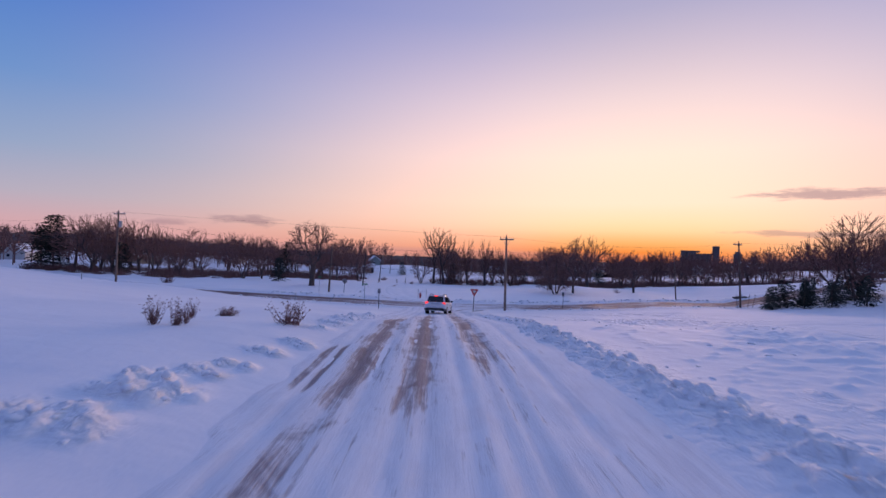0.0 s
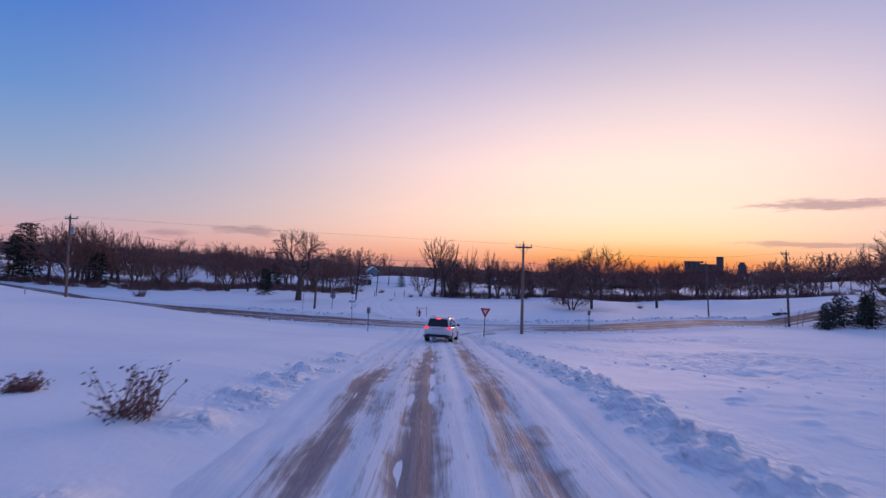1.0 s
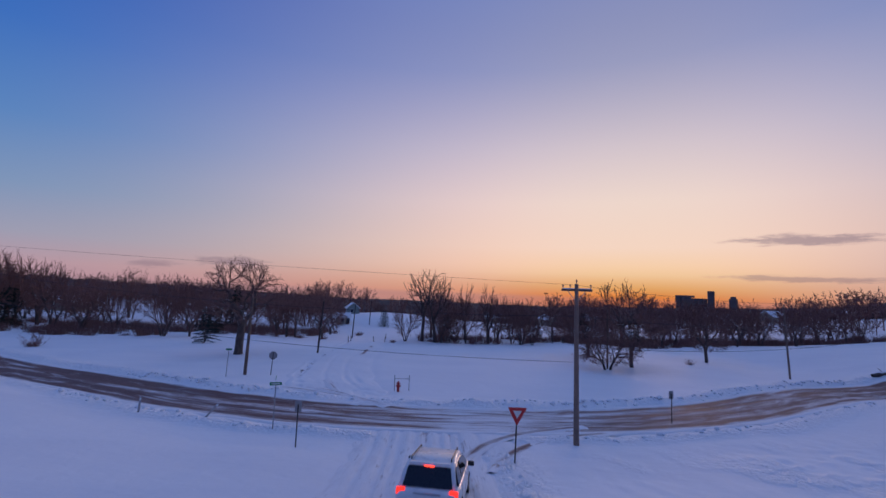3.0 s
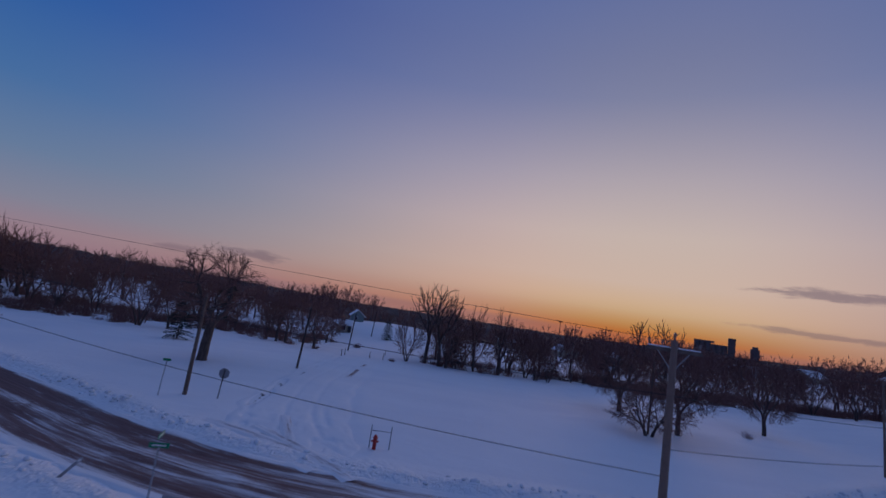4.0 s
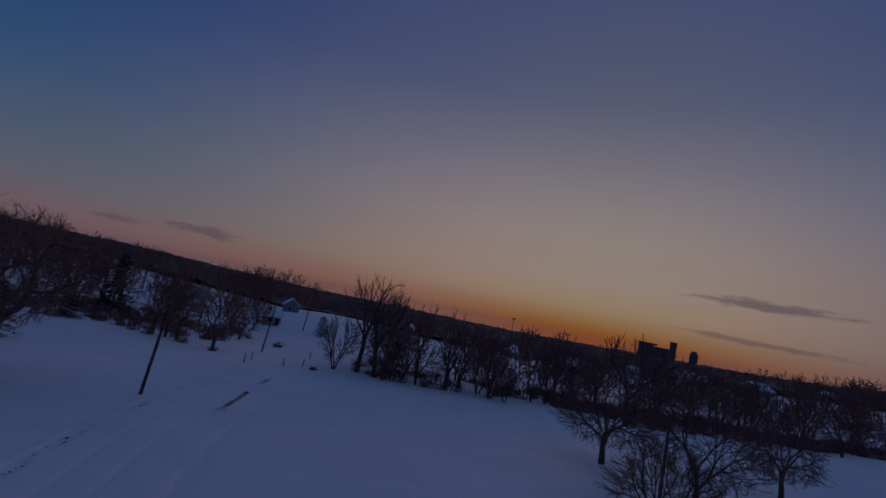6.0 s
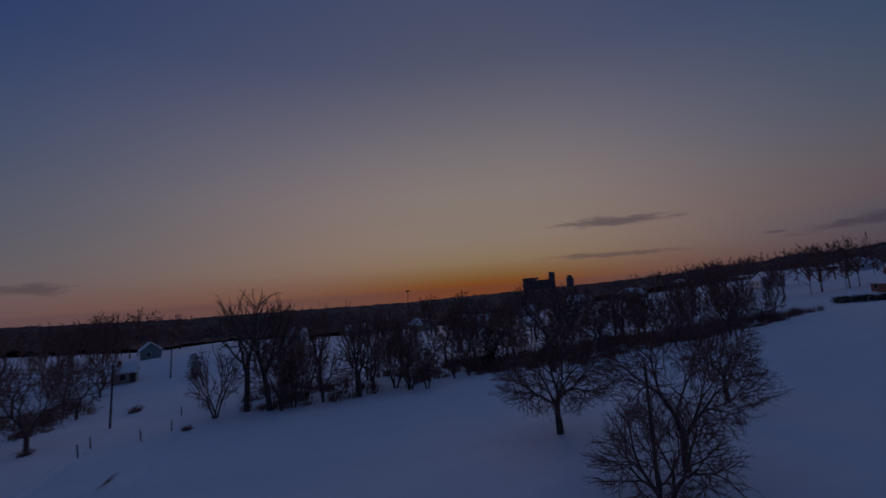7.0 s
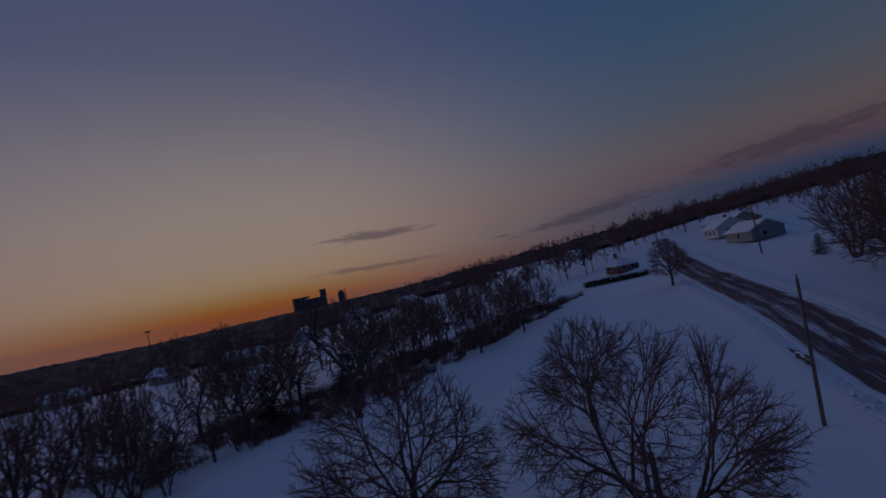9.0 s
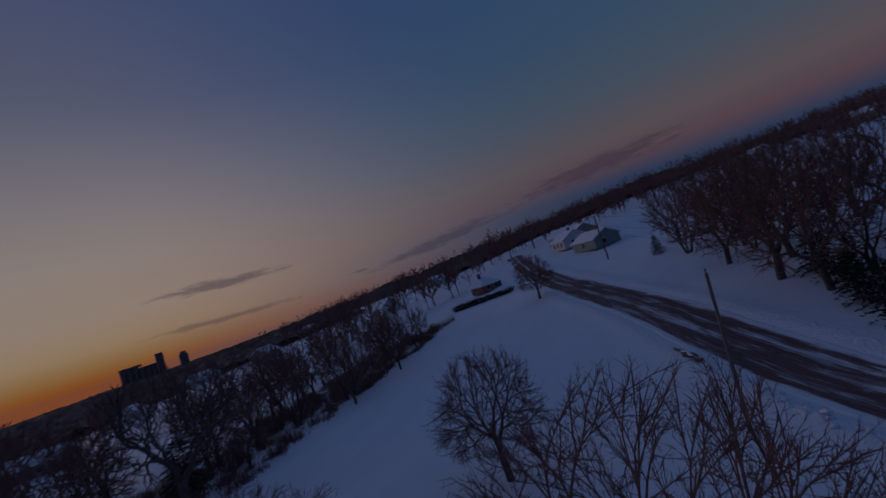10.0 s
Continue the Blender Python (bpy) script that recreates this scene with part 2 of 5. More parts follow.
RUBBER = plain("tyre_rubber", (0.02, 0.02, 0.02), 0.9, 0.0, 0.3, 9.0, 0.2)
CHROME = plain("rim_alloy", (0.45, 0.45, 0.47), 0.3, 0.9, 0.1, 6.0, 0.0)
TAIL_LIGHT = glow("tail_light_red", (1.0, 0.025, 0.012), 2.2)
BRAKE_LIGHT = glow("brake_light_red", (1.0, 0.05, 0.025), 3.2)
WIRE = plain("wire_metal", (0.05, 0.05, 0.055), 0.6, 0.3, 0.2, 3.0, 0.0)
CERAMIC = plain("insulator_ceramic", (0.22, 0.17, 0.15), 0.25, 0, 0.2, 9.0, 0.0)
BRICK = brick_material()
SIDING_WHITE = plain("white_siding", (0.62, 0.62, 0.60), 0.7, 0, 0.08, 1.5, 0.1)
SIDING_GREEN = plain("grey_green_siding", (0.22, 0.27, 0.25), 0.7, 0, 0.1, 1.5, 0.1)
SIDING_TAN = plain("tan_siding", (0.36, 0.30, 0.22), 0.7, 0, 0.1, 1.5, 0.1)
ROOF_DARK = plain("dark_shingle", (0.06, 0.055, 0.055), 0.9, 0, 0.25, 2.0, 0.2)
WINDOW_DARK = plain("dark_window_glass", (0.02, 0.024, 0.032), 0.08, 0, 0.2, 2.0, 0.0)
CONCRETE = plain("silo_concrete", (0.26, 0.205, 0.18), 0.85, 0, 0.15, 0.1, 0.05)
LAMP_WARM = glow("porch_lamp", (1.0, 0.55, 0.2), 6.0, (0.8, 0.6, 0.4))


# ---- shaping helpers ----
def mesh_of(name, verts, faces, mat, smooth=False):
    me = bpy.data.meshes.new(name)
    me.from_pydata(verts, [], faces)
    me.materials.append(mat)
    if smooth:
        me.polygons.foreach_set("use_smooth", [True] * len(me.polygons))
    me.update()
    return me


def part(name, bm, mat, parent=None, label="", smooth=False):
    """One mesh object from a bmesh (or a mesh) under parent."""
    if isinstance(bm, bmesh.types.BMesh):
        me = bpy.data.meshes.new(name)
        bm.to_mesh(me)
        bm.free()
        me.materials.append(mat)
        if smooth:
            me.polygons.foreach_set("use_smooth", [True] * len(me.polygons))
    else:
        me = bm
    ob = new(name, me)
    if parent is not None:
        ob.parent = parent
    if label:
        tagged(ob, label)
    return ob


def thing(name, m, label, category, group="", kind=""):
    ob = new(name)
    ob.matrix_basis = m
    ob.empty_display_size = 0.2
    return tagged(ob, label, category, group, kind)


def box(bm, size, at=(0, 0, 0), bevel=0.0, m=None):
    made = bmesh.ops.create_cube(bm, size=1.0)["verts"]
    bmesh.ops.scale(bm, vec=size, verts=made)
    if bevel:
        edges = list({e for v in made for e in v.link_edges})
        made = list({v for f in bmesh.ops.bevel(bm, geom=edges, offset=bevel, segments=2, affect="EDGES", profile=0.6)["faces"] for v in f.verts} | {v for v in made if v.is_valid})
    if m is not None:
        bmesh.ops.transform(bm, matrix=m, verts=made)
    bmesh.ops.translate(bm, vec=at, verts=made)
    return made


def rod(bm, a, b, r0, r1=None, sides=8):
    """A tapered rod from a to b."""
    a, b = Vector(a), Vector(b)
    turn = (b - a).to_track_quat("Z", "Y").to_matrix().to_4x4()
    made = bmesh.ops.create_cone(bm, cap_ends=True, segments=sides, radius1=r0, radius2=r0 if r1 is None else r1, depth=(b - a).length)["verts"]
    bmesh.ops.transform(bm, matrix=Matrix.Translation((a + b) / 2) @ turn, verts=made)
    return made


def prism(bm, outline, depth, m=None):
    """An outline of (x, z) drawn out by depth along y."""
    front = [bm.verts.new((x, -depth / 2, z)) for x, z in outline]
    rear = [bm.verts.new((x, depth / 2, z)) for x, z in outline]
    bm.faces.new(front), bm.faces.new(rear[::-1])
    for i in range(len(outline)):
        j = (i + 1) % len(outline)
        bm.faces.new((front[j], front[i], rear[i], rear[j]))
    if m is not None:
        bmesh.ops.transform(bm, matrix=m, verts=front + rear)
    bmesh.ops.recalc_face_normals(bm, faces=bm.faces)


# ---- the lie of the land ----
def hashed(i, j, seed):
    h = np.sin(i * 127.1 + j * 311.7 + seed * 74.7) * 43758.5453
    return h - np.floor(h)


def vnoise(x, y, seed=0):
    """Smooth noise of 0 to 1 on a unit lattice."""
    x, y = np.asarray(x, float), np.asarray(y, float)
    i, j = np.floor(x), np.floor(y)
    u, v = x - i, y - j
    u, v = u * u * (3 - 2 * u), v * v * (3 - 2 * v)
    return (hashed(i, j, seed) * (1 - u) + hashed(i + 1, j, seed) * u) * (1 - v) + (hashed(i, j + 1, seed) * (1 - u) + hashed(i + 1, j + 1, seed) * u) * v


def fractal(x, y, seed=0, octaves=4):
    total, size, norm = 0.0, 1.0, 0.0
    for k in range(octaves):
        total, norm = total + size * vnoise(np.asarray(x) * 2**k, np.asarray(y) * 2**k, seed + k), norm + size
        size *= 0.5
    return total / norm


def ease(v, low, high):
    t = np.clip((np.asarray(v, float) - low) / (high - low), 0, 1)
    return t * t * (3 - 2 * t)


# the cross road's middle line, and the drive's
CROSS = np.array([(-153.5, 138.0), (-103.5, 109.0), (-80.0, 95.0), (-60.0, 81.8), (-43.5, 70.5), (-27.2, 61.8), (-17.3, 56.1), (-10.0, 53.1), (0.0, 52.1), (10.2, 52.8), (20.8, 56.3), (30.0, 62.0), (38.4, 67.2), (46.0, 70.4), (50.0, 72.0), (55.0, 74.3), (60.0, 76.4), (65.0, 78.5), (70.0, 80.8), (77.0, 84.2), (85.0, 88.2), (100.0, 95.3), (122.0, 104.5), (172.0, 123.0)], float)
ROAD_HALF = 2.7


def road_y(x):
    return np.interp(x, CROSS[:, 0], CROSS[:, 1])


def road_off(x, y):
    """Signed distance north of the cross road's middle line, roughly."""
    slope = (road_y(np.asarray(x) + 2) - road_y(np.asarray(x) - 2)) / 4
    return (np.asarray(y) - road_y(x)) / np.sqrt(1 + slope**2)


def drive_x(y):
    """The drive's middle line."""
    return np.interp(y, [-15, 5, 20, 35, 49], [0.55, 0.42, 0.05, -0.15, -0.15])


FAR_AZ = [-180, -90, -50, -30, -12, 13, 37, 50, 74, 90, 112, 180]
FAR_Z = [6, 6, 3, -1, -15, -18, -5, 6, 20, 27, 28, 6]


def base_height(x, y):
    """The open land without banks and ruts."""
    x, y = np.asarray(x, float), np.asarray(y, float)
    off = road_off(x, y)
    south = np.clip(-off - 2.5, 0, None)
    hill = np.interp(south, [0, 5, 15, 25, 33, 40, 60, 200], [0, 0.2, 1.2, 2.4, 3.3, 3.57, 3.67, 4.17]) * (1 + 0.10 * ease(-x, 3, 8) + 0.12 * ease(-x, 8, 28))
    hill = hill * (1 - 0.35 * ease(x, 30, 60))
    north = np.clip(off, 0, None)
    field = -np.interp(north, [0, 6, 25, 40, 65, 120], [0, 0, 0.2, 0.9, 2.2, 2.2]) * (1 - 0.6 * ease(-x, 25, 60))
    east = np.interp(x, [28, 36, 42, 48, 55, 65, 90, 168], [0, -0.2, -0.5, -0.55, 0.15, 1.4, 3.5, 8.4]) - np.clip(north, 0, 45) * 0.1 * ease(x, 45, 100)
    west = -np.clip(-x - 12, 0, 50) * 0.035 * ease(off, -9, -2.5)  # the road dips behind the slope
    far_r, az = np.hypot(x, y - 60), np.degrees(np.arctan2(x, y - 60))
    far = np.interp(az, FAR_AZ, FAR_Z) * ease(far_r, 120, 420)
    crest = 0.4 * np.exp(-((x + 36) / 15) ** 2 - ((off + 10) / 5) ** 2)
    rise = 3.0 * ease(y, 154, 180) * np.exp(-((x + 24) / 26) ** 2)  # the slope below the farmhouse
    near = (hill + field + east + west + crest + rise) * (1 - ease(far_r, 150, 420))
    return near + far - np.clip(far_r - 1150, 0, None) * 0.02


def open_land(x, y):
    """The land with its drifts."""
    x, y = np.asarray(x, float), np.asarray(y, float)
    calm = (1 - ease(np.abs(road_off(x, y)), 2.5, 6.0)) + (1 - ease(np.abs(x - drive_x(y)), 2.0, 5.0)) * (y < 50)
    z = base_height(x, y) + (fractal(x * 0.11, y * 0.11, 3) - 0.5) * 0.22 * np.clip(1 - calm, 0, 1)
    return z + (fractal(x * 0.6, y * 0.35, 11, 3) - 0.5) * 0.05


def right_bank(y):
    return np.interp(y, [-15, 3, 7.6, 11, 15, 23, 29, 41, 46], [7.2, 5.3, 4.55, 4.2, 3.8, 3.75, 3.55, 3.05, 2.9])


def left_bank(y):
    return np.interp(y, [-15, 3, 10, 18, 25, 40], [-6.0, -5.9, -5.2, -4.6, -4.4, -4.0])


# small heaps beside the drive: x, y, lumps, spread
HEAPS = [(-4.38, 9.65, 4, 0.22), (-3.98, 9.25, 3, 0.13), (-4.78, 8.05, 4, 0.18), (-4.33, 7.85, 3, 0.12), (-4.93, 6.3, 3, 0.1), (-4.41, 6.3, 2, 0.08), (-5.28, 5.65, 4, 0.15), (-4.73, 5.45, 2, 0.1), (-4.63, 12.85, 4, 0.25),
         (-4.28, 14.75, 6, 0.4), (-4.13, 16.75, 7, 0.4), (-4.03, 18.75, 7, 0.45), (-3.93, 21.25, 6, 0.45), (-3.93, 23.75, 5, 0.45), (-5.95, 3.9, 4, 0.2), (-5.55, 3.85, 4, 0.16), (-5.65, 4.75, 5, 0.22), (-4.9, 4.25, 4, 0.2), (-5.65, 2.85, 4, 0.2), (-5.95, 2.25, 5, 0.25), (-5.15, 2.3, 4, 0.2), (-5.05, 3.75, 3, 0.15), (-6.5, 2.6, 3, 0.2)]


def clod_list():
    """Lumps that the plough left: x, y, radius, height, stretch, turn."""
    rng = random.Random(17)
    made = []
    for k in range(560):
        y = rng.uniform(-7, 46)
        spread_ = float(np.interp(y, [-7, 5, 20, 45], [0.75, 0.5, 0.42, 0.4]))
        r = rng.uniform(0.1, 0.24) * float(np.interp(y, [3, 25], [1.0, 0.8]))
        made.append((float(drive_x(y) + right_bank(y)) + rng.gauss(0, spread_), y, r, r * rng.uniform(0.5, 1.0), rng.uniform(0.7, 1.4), rng.uniform(0, 3.1)))
    for x0, y0, count, wide in HEAPS:
        for k in range(count):
            r = rng.uniform(0.12, 0.26)
            made.append((x0 + rng.gauss(0, wide), y0 + rng.gauss(0, wide * 0.8), r, r * rng.uniform(0.5, 0.9) * (0.6 if 5 < y0 < 13 else 1.0), rng.uniform(0.7, 1.4), rng.uniform(0, 3.1)))
    for k in range(330):
        x, y = rng.uniform(6.5, 17), rng.uniform(2, 24)
        r = rng.uniform(0.07, 0.17)
        made.append((x, y, r, r * rng.uniform(0.25, 0.6), rng.uniform(0.6, 1.6), rng.uniform(0, 3.1)))
    return made


CLODS = clod_list()


def clods(x, y):
    shape = np.shape(x)
    x, y = np.atleast_1d(np.asarray(x, float)).ravel(), np.atleast_1d(np.asarray(y, float)).ravel()
    z = np.zeros_like(x)
    near = np.nonzero((x > -12) & (x < 26) & (y > -10) & (y < 48))[0]
    if len(near):
        near = near[np.argsort(y[near], kind="stable")]
        ys = y[near]
        ragged = np.zeros_like(x)
        ragged[near] = 0.35 + 1.5 * fractal(x[near] * 3.2, y[near] * 3.2, 83, 3)
        for cx, cy, r, h, stretch, turn in CLODS:
            a, b = np.searchsorted(ys, cy - 2.2 * r), np.searchsorted(ys, cy + 2.2 * r)
            k = near[a:b]
            dx, dy = x[k] - cx, y[k] - cy
            u, v = (dx * math.cos(turn) + dy * math.sin(turn)) / stretch, (dy * math.cos(turn) - dx * math.sin(turn)) * stretch
            z[k] = np.maximum(z[k], h * np.clip(1 - ((u * u + v * v) * ragged[k] / (r * r)) ** 1.2, 0, 1) ** 0.7 * (0.6 + 0.4 * ragged[k]))
    return z.reshape(shape)


def lane_mid(y):
    return np.interp(y, [54, 66, 78, 98, 122, 160], [-6.0, -9.8, -11.2, -12.2, -14.0, -16.0])


def land(x, y):
    """The snow's height, with drifts, banks and the cuttings for drive, road and lane."""
    x, y = np.asarray(x, float), np.asarray(y, float)
    z = open_land(x, y)
    u, off = x - drive_x(y), road_off(x, y)
    on_drive = 1 - ease(y, 44, 49)
    ridge = np.exp(-((u - right_bank(y)) / np.interp(y, [-10, 5, 20, 45], [1.2, 1.0, 0.75, 0.8])) ** 2)
    z = z + ridge * (0.03 + 0.12 * fractal(x * 0.9, y * 0.8, 21, 3)) * on_drive
    z = z + np.exp(-((u - left_bank(y)) / 0.9) ** 2) * (1 - ease(y, 22, 32)) * 0.05 * fractal(x, y, 23, 2)
    z = z + clods(x, y) * on_drive
    # wind-blown crust on the slope east of the drive
    rough = ease(u, 5.5, 8.5) * (1 - ease(u, 24, 40)) * ease(-off, 4, 12) * (0.15 + 0.85 * ease(fractal(x * 0.13, y * 0.11, 64, 2), 0.42, 0.6))
    z = z + rough * np.clip(fractal(x * 2.3, y * 1.6, 61, 3) - 0.44, 0, 1) * 0.42
    # banks along the cross road
    edge = np.clip((fractal(x * 0.9, y * 0.9, 71, 4) - 0.2) * 0.7, 0, 1)
    mouth = 1 - np.exp(-((x - 0.5) / 5.5) ** 2) * (off < 0)
    gate = 1 - np.exp(-((x + 5) / 4.0) ** 2) * (off > 0)
    z = z + (np.exp(-((off - 4.1) / 0.75) ** 2) * gate + np.exp(-((off + 4.0) / 0.7) ** 2) * 0.6 * mouth) * edge
    # cuttings
    cut_drive = (0.75 - 0.17 * (u < 0)) * (1 - ease(np.abs(u) + (fractal(x * 0.8, y * 0.5, 78, 3) - 0.5) * 0.7, 3.0 + 0.3 * (u < 0), 4.6 + 1.2 * (u < 0))) * (1 - ease(y, 47.2, 48.6))
    cut_road = 1 - ease(np.abs(off), ROAD_HALF - 0.1, ROAD_HALF + 0.9)
    cut_road = np.maximum(cut_road, (1 - ease(np.abs(x - 0.3), 3.4, 4.6)) * ease(y, 45.5, 47) * (off < 1))
    cut_lane = 0.75 * (1 - ease(np.abs(x - lane_mid(y)), 3.4, 5.0)) * ease(y, 57.0, 60.0) * (1 - ease(y, 120, 130))
    return z - 0.16 * np.maximum(np.maximum(cut_drive, cut_road), cut_lane)


def at_land(x, y, sink=0.0):
    return float(land(x, y)) - sink


def spread(dense, step, mid, mid_step, far):
    line = list(dense)
    dense_low, dense_high = dense[0], dense[-1] + step
    right, left = dense_high, dense_low
    gap = step
    while right < far:
        line.append(right)
        gap = min(gap * 1.18, mid_step) if right < mid else gap * 1.25
        right += gap
    gap, left = step, dense_low - step
    while left > -far:
        line.append(left)
        gap = min(gap * 1.18, mid_step) if left > -mid else gap * 1.25
        left -= gap
    return np.array(sorted(line))


def stretches(*rows):
    return [v for low, high, step in rows for v in np.arange(low, high - step * 0.3, step)]


gx = spread(stretches((-8.5, -6.6, 0.18), (-6.6, -3.9, 0.085), (-3.9, -2.9, 0.14), (-2.9, 2.9, 0.36), (2.9, 6.8, 0.1), (6.8, 21.0, 0.2)), 0.2, 110, 1.3, 4500)
gy = spread(stretches((-6.0, 3.0, 0.2), (3.0, 16.0, 0.12), (16.0, 47.0, 0.22)), 0.2, 140, 1.2, 4500)
GX, GY = np.meshgrid(gx, gy)
GZ = land(GX, GY)
nx, ny = len(gx), len(gy)
ids = np.arange(nx * ny).reshape(ny, nx)
quads = np.stack([ids[:-1, :-1], ids[:-1, 1:], ids[1:, 1:], ids[1:, :-1]], -1).reshape(-1, 4)
ground_mesh = bpy.data.meshes.new("ground")
ground_mesh.vertices.add(nx * ny)
ground_mesh.vertices.foreach_set("co", np.stack([GX, GY, GZ], -1).ravel())
ground_mesh.loops.add(quads.size)
ground_mesh.loops.foreach_set("vertex_index", quads.ravel())
ground_mesh.polygons.add(len(quads))
ground_mesh.polygons.foreach_set("loop_start", np.arange(0, quads.size, 4))
ground_mesh.polygons.foreach_set("use_smooth", [True] * len(quads))
ground_mesh.update(calc_edges=True)
churned = np.exp(-((GX - drive_x(GY) - right_bank(GY) - 0.2) / np.interp(GY, [-10, 5, 20, 45], [1.5, 1.2, 0.9, 0.9])) ** 2) * (GY < 47)
for x0, y0, count, wide in HEAPS:
    churned = np.maximum(churned, np.exp(-((GX - x0) ** 2 + (GY - y0) ** 2) / (2.2 * wide) ** 2))
slope_crust = ease(GX - drive_x(GY), 6, 9) * (1 - ease(GX, 20, 32)) * ease(-road_off(GX, GY), 4, 12) * ease(fractal(GX * 0.4, GY * 0.25, 63, 3), 0.45, 0.6) * (GY > -20)
verge = np.exp(-((np.abs(road_off(GX, GY)) - 4.0) / 0.9) ** 2) * 0.9
churned = np.maximum(np.maximum(churned, slope_crust * 0.5), verge)
ground_mesh.attributes.new("churn", "FLOAT", "POINT").data.foreach_set("value", churned.ravel().astype(np.float32))
ground_mesh.materials.append(SNOW)
tagged(new("ground", ground_mesh), "deep white snow lying over fields and slopes", "ground", kind="structure")


def strip(name, mid, half, across, along, wear_of, mat, label, ruts, lip=(0.3, 0.35)):
    """A worn road surface along the middle line; ruts(u, v, x, y) gives relief, wear_of the worn share."""
    seg = np.hypot(*np.diff(mid, axis=0).T)
    run = np.concatenate([[0], np.cumsum(seg)])
    v = np.arange(0, run[-1], along)
    cx, cy = np.interp(v, run, mid[:, 0]), np.interp(v, run, mid[:, 1])
    for _ in range(3):
        k = max(1, int(2.5 / along))
        pad = lambda a: np.convolve(np.pad(a, k, mode="reflect", reflect_type="odd"), np.ones(2 * k + 1) / (2 * k + 1), "valid")
        cx, cy = pad(cx), pad(cy)
    tx, ty = np.gradient(cx), np.gradient(cy)
    ln = np.hypot(tx, ty)
    tx, ty = tx / ln, ty / ln
    u = np.linspace(-half, half, across)
    U, V = np.meshgrid(u, v)
    X, Y = cx[:, None] + ty[:, None] * U, cy[:, None] - tx[:, None] * U
    Z = open_land(X, Y) - 0.06 + ruts(U, V, X, Y) - lip[0] * ease(np.abs(U) + (fractal(X * 0.7, Y * 0.5, 77, 3) - 0.5) * lip[1], half - lip[1], half)
    rows, cols = U.shape
    ids = np.arange(rows * cols).reshape(rows, cols)
    quads = np.stack([ids[:-1, :-1], ids[:-1, 1:], ids[1:, 1:], ids[1:, :-1]], -1).reshape(-1, 4)
    me = bpy.data.meshes.new(name)
    me.from_pydata(np.stack([X, Y, Z], -1).reshape(-1, 3).tolist(), [], quads.tolist())
    me.polygons.foreach_set("use_smooth", [True] * len(quads))
    uv = np.stack([U, V], -1).reshape(-1, 2)
    me.uv_layers.new(name="UVMap").data.foreach_set("uv", uv[quads.ravel()].ravel())
    me.attributes.new("wear", "FLOAT", "POINT").data.foreach_set("value", wear_of(U, V, X, Y).ravel().astype(np.float32))
    me.materials.append(mat)
    me.update()
    return tagged(new(name, me), label, name.replace("_", " "), kind="structure")


def drive_wear(u, v, x, y):
    tracks = sum(w * np.exp(-((u - c) / s) ** 2) for c, s, w in ((-1.6, 0.3, 0.22), (-0.72, 0.42, 1.05), (0.95, 0.48, 1.0), (1.5, 0.3, 0.2)))
    tracks = tracks - 0.75 * (1 - ease(y, 6, 11)) * np.exp(-((u - 0.95) / 0.6) ** 2)
    reach = np.interp(y, [-12, 2.5, 4, 6, 20, 26, 31, 38, 44, 48], [0.0, 0.05, 0.5, 0.95, 1.0, 0.85, 0.45, 0.4, 0.35, 0.3])
    outer = np.interp(y, [1, 6], [-2.6, -2.3])
    left = 0.88 * np.exp(-(((u - outer) / 0.42) ** 2)) * (1 - 0.7 * ease(y, 18, 24)) * np.interp(y, [-2, 1, 4, 7, 26, 31, 48], [0.0, 0.62, 0.5, 0.95, 0.85, 0.4, 0.3])
    lines = (np.exp(-(((u + 3.5) / 0.09) ** 2)) + np.exp(-(((u + 3.14) / 0.09) ** 2))) * ease(y, 4.6, 6.0) * (1 - ease(y, 9, 11)) * 1.3
    return (tracks * reach + left + lines) * (0.55 + 0.9 * fractal(u * 0.8, v * 0.12, 31, 3)) * (1 - ease(np.abs(u), 3.6, 4.0))


def drive_ruts(u, v, x, y):
    wheel = sum(np.exp(-((u - c) / 0.16) ** 2) for c in (-3.2, -2.4, -1.9, -1.05, -0.55, 0.8, 1.2, 2.3, 0.2))
    ridge = np.exp(-((u - 1.45) / 0.12) ** 2) + np.exp(-((u - 0.45) / 0.1) ** 2) + np.exp(-((u + 1.45) / 0.12) ** 2)
    return 0.03 - 0.06 * wheel * (0.4 + fractal(u, v * 0.3, 5, 2)) + 0.02 * ridge + 0.05 * (fractal(u * 2.2, v * 0.9, 9, 3) - 0.5) 


def cross_wear(u, v, x, y):
    w = u + (fractal(v * 0.035, u * 0 + 3.0, 43, 3) - 0.5) * 1.6
    lanes = 0.66 + 0.42 * (np.exp(-((np.abs(w) - 0.8) / 0.5) ** 2) + np.exp(-((np.abs(w) - 2.05) / 0.42) ** 2))
    share = np.interp(x, [-60, -25, -8, -3, 3, 9, 20, 30, 36, 50, 80, 150], [1.05, 1.05, 1.0, 0.8, 0.35, 0.65, 0.9, 0.65, 0.75, 0.98, 0.98, 0.9])
    return lanes * share * (0.62 + 0.75 * fractal(u * 0.7, v * 0.07, 41, 3)) * (1 - ease(np.abs(u), 2.2, 2.8))


def cross_ruts(u, v, x, y):
    return 0.02 - 0.03 * np.exp(-((np.abs(u) - 1.2) / 0.4) ** 2) + 0.04 * (fractal(u * 1.8, v * 0.6, 19, 3) - 0.5) + 0.05 * ease(np.abs(u), 2.4, 3.2)


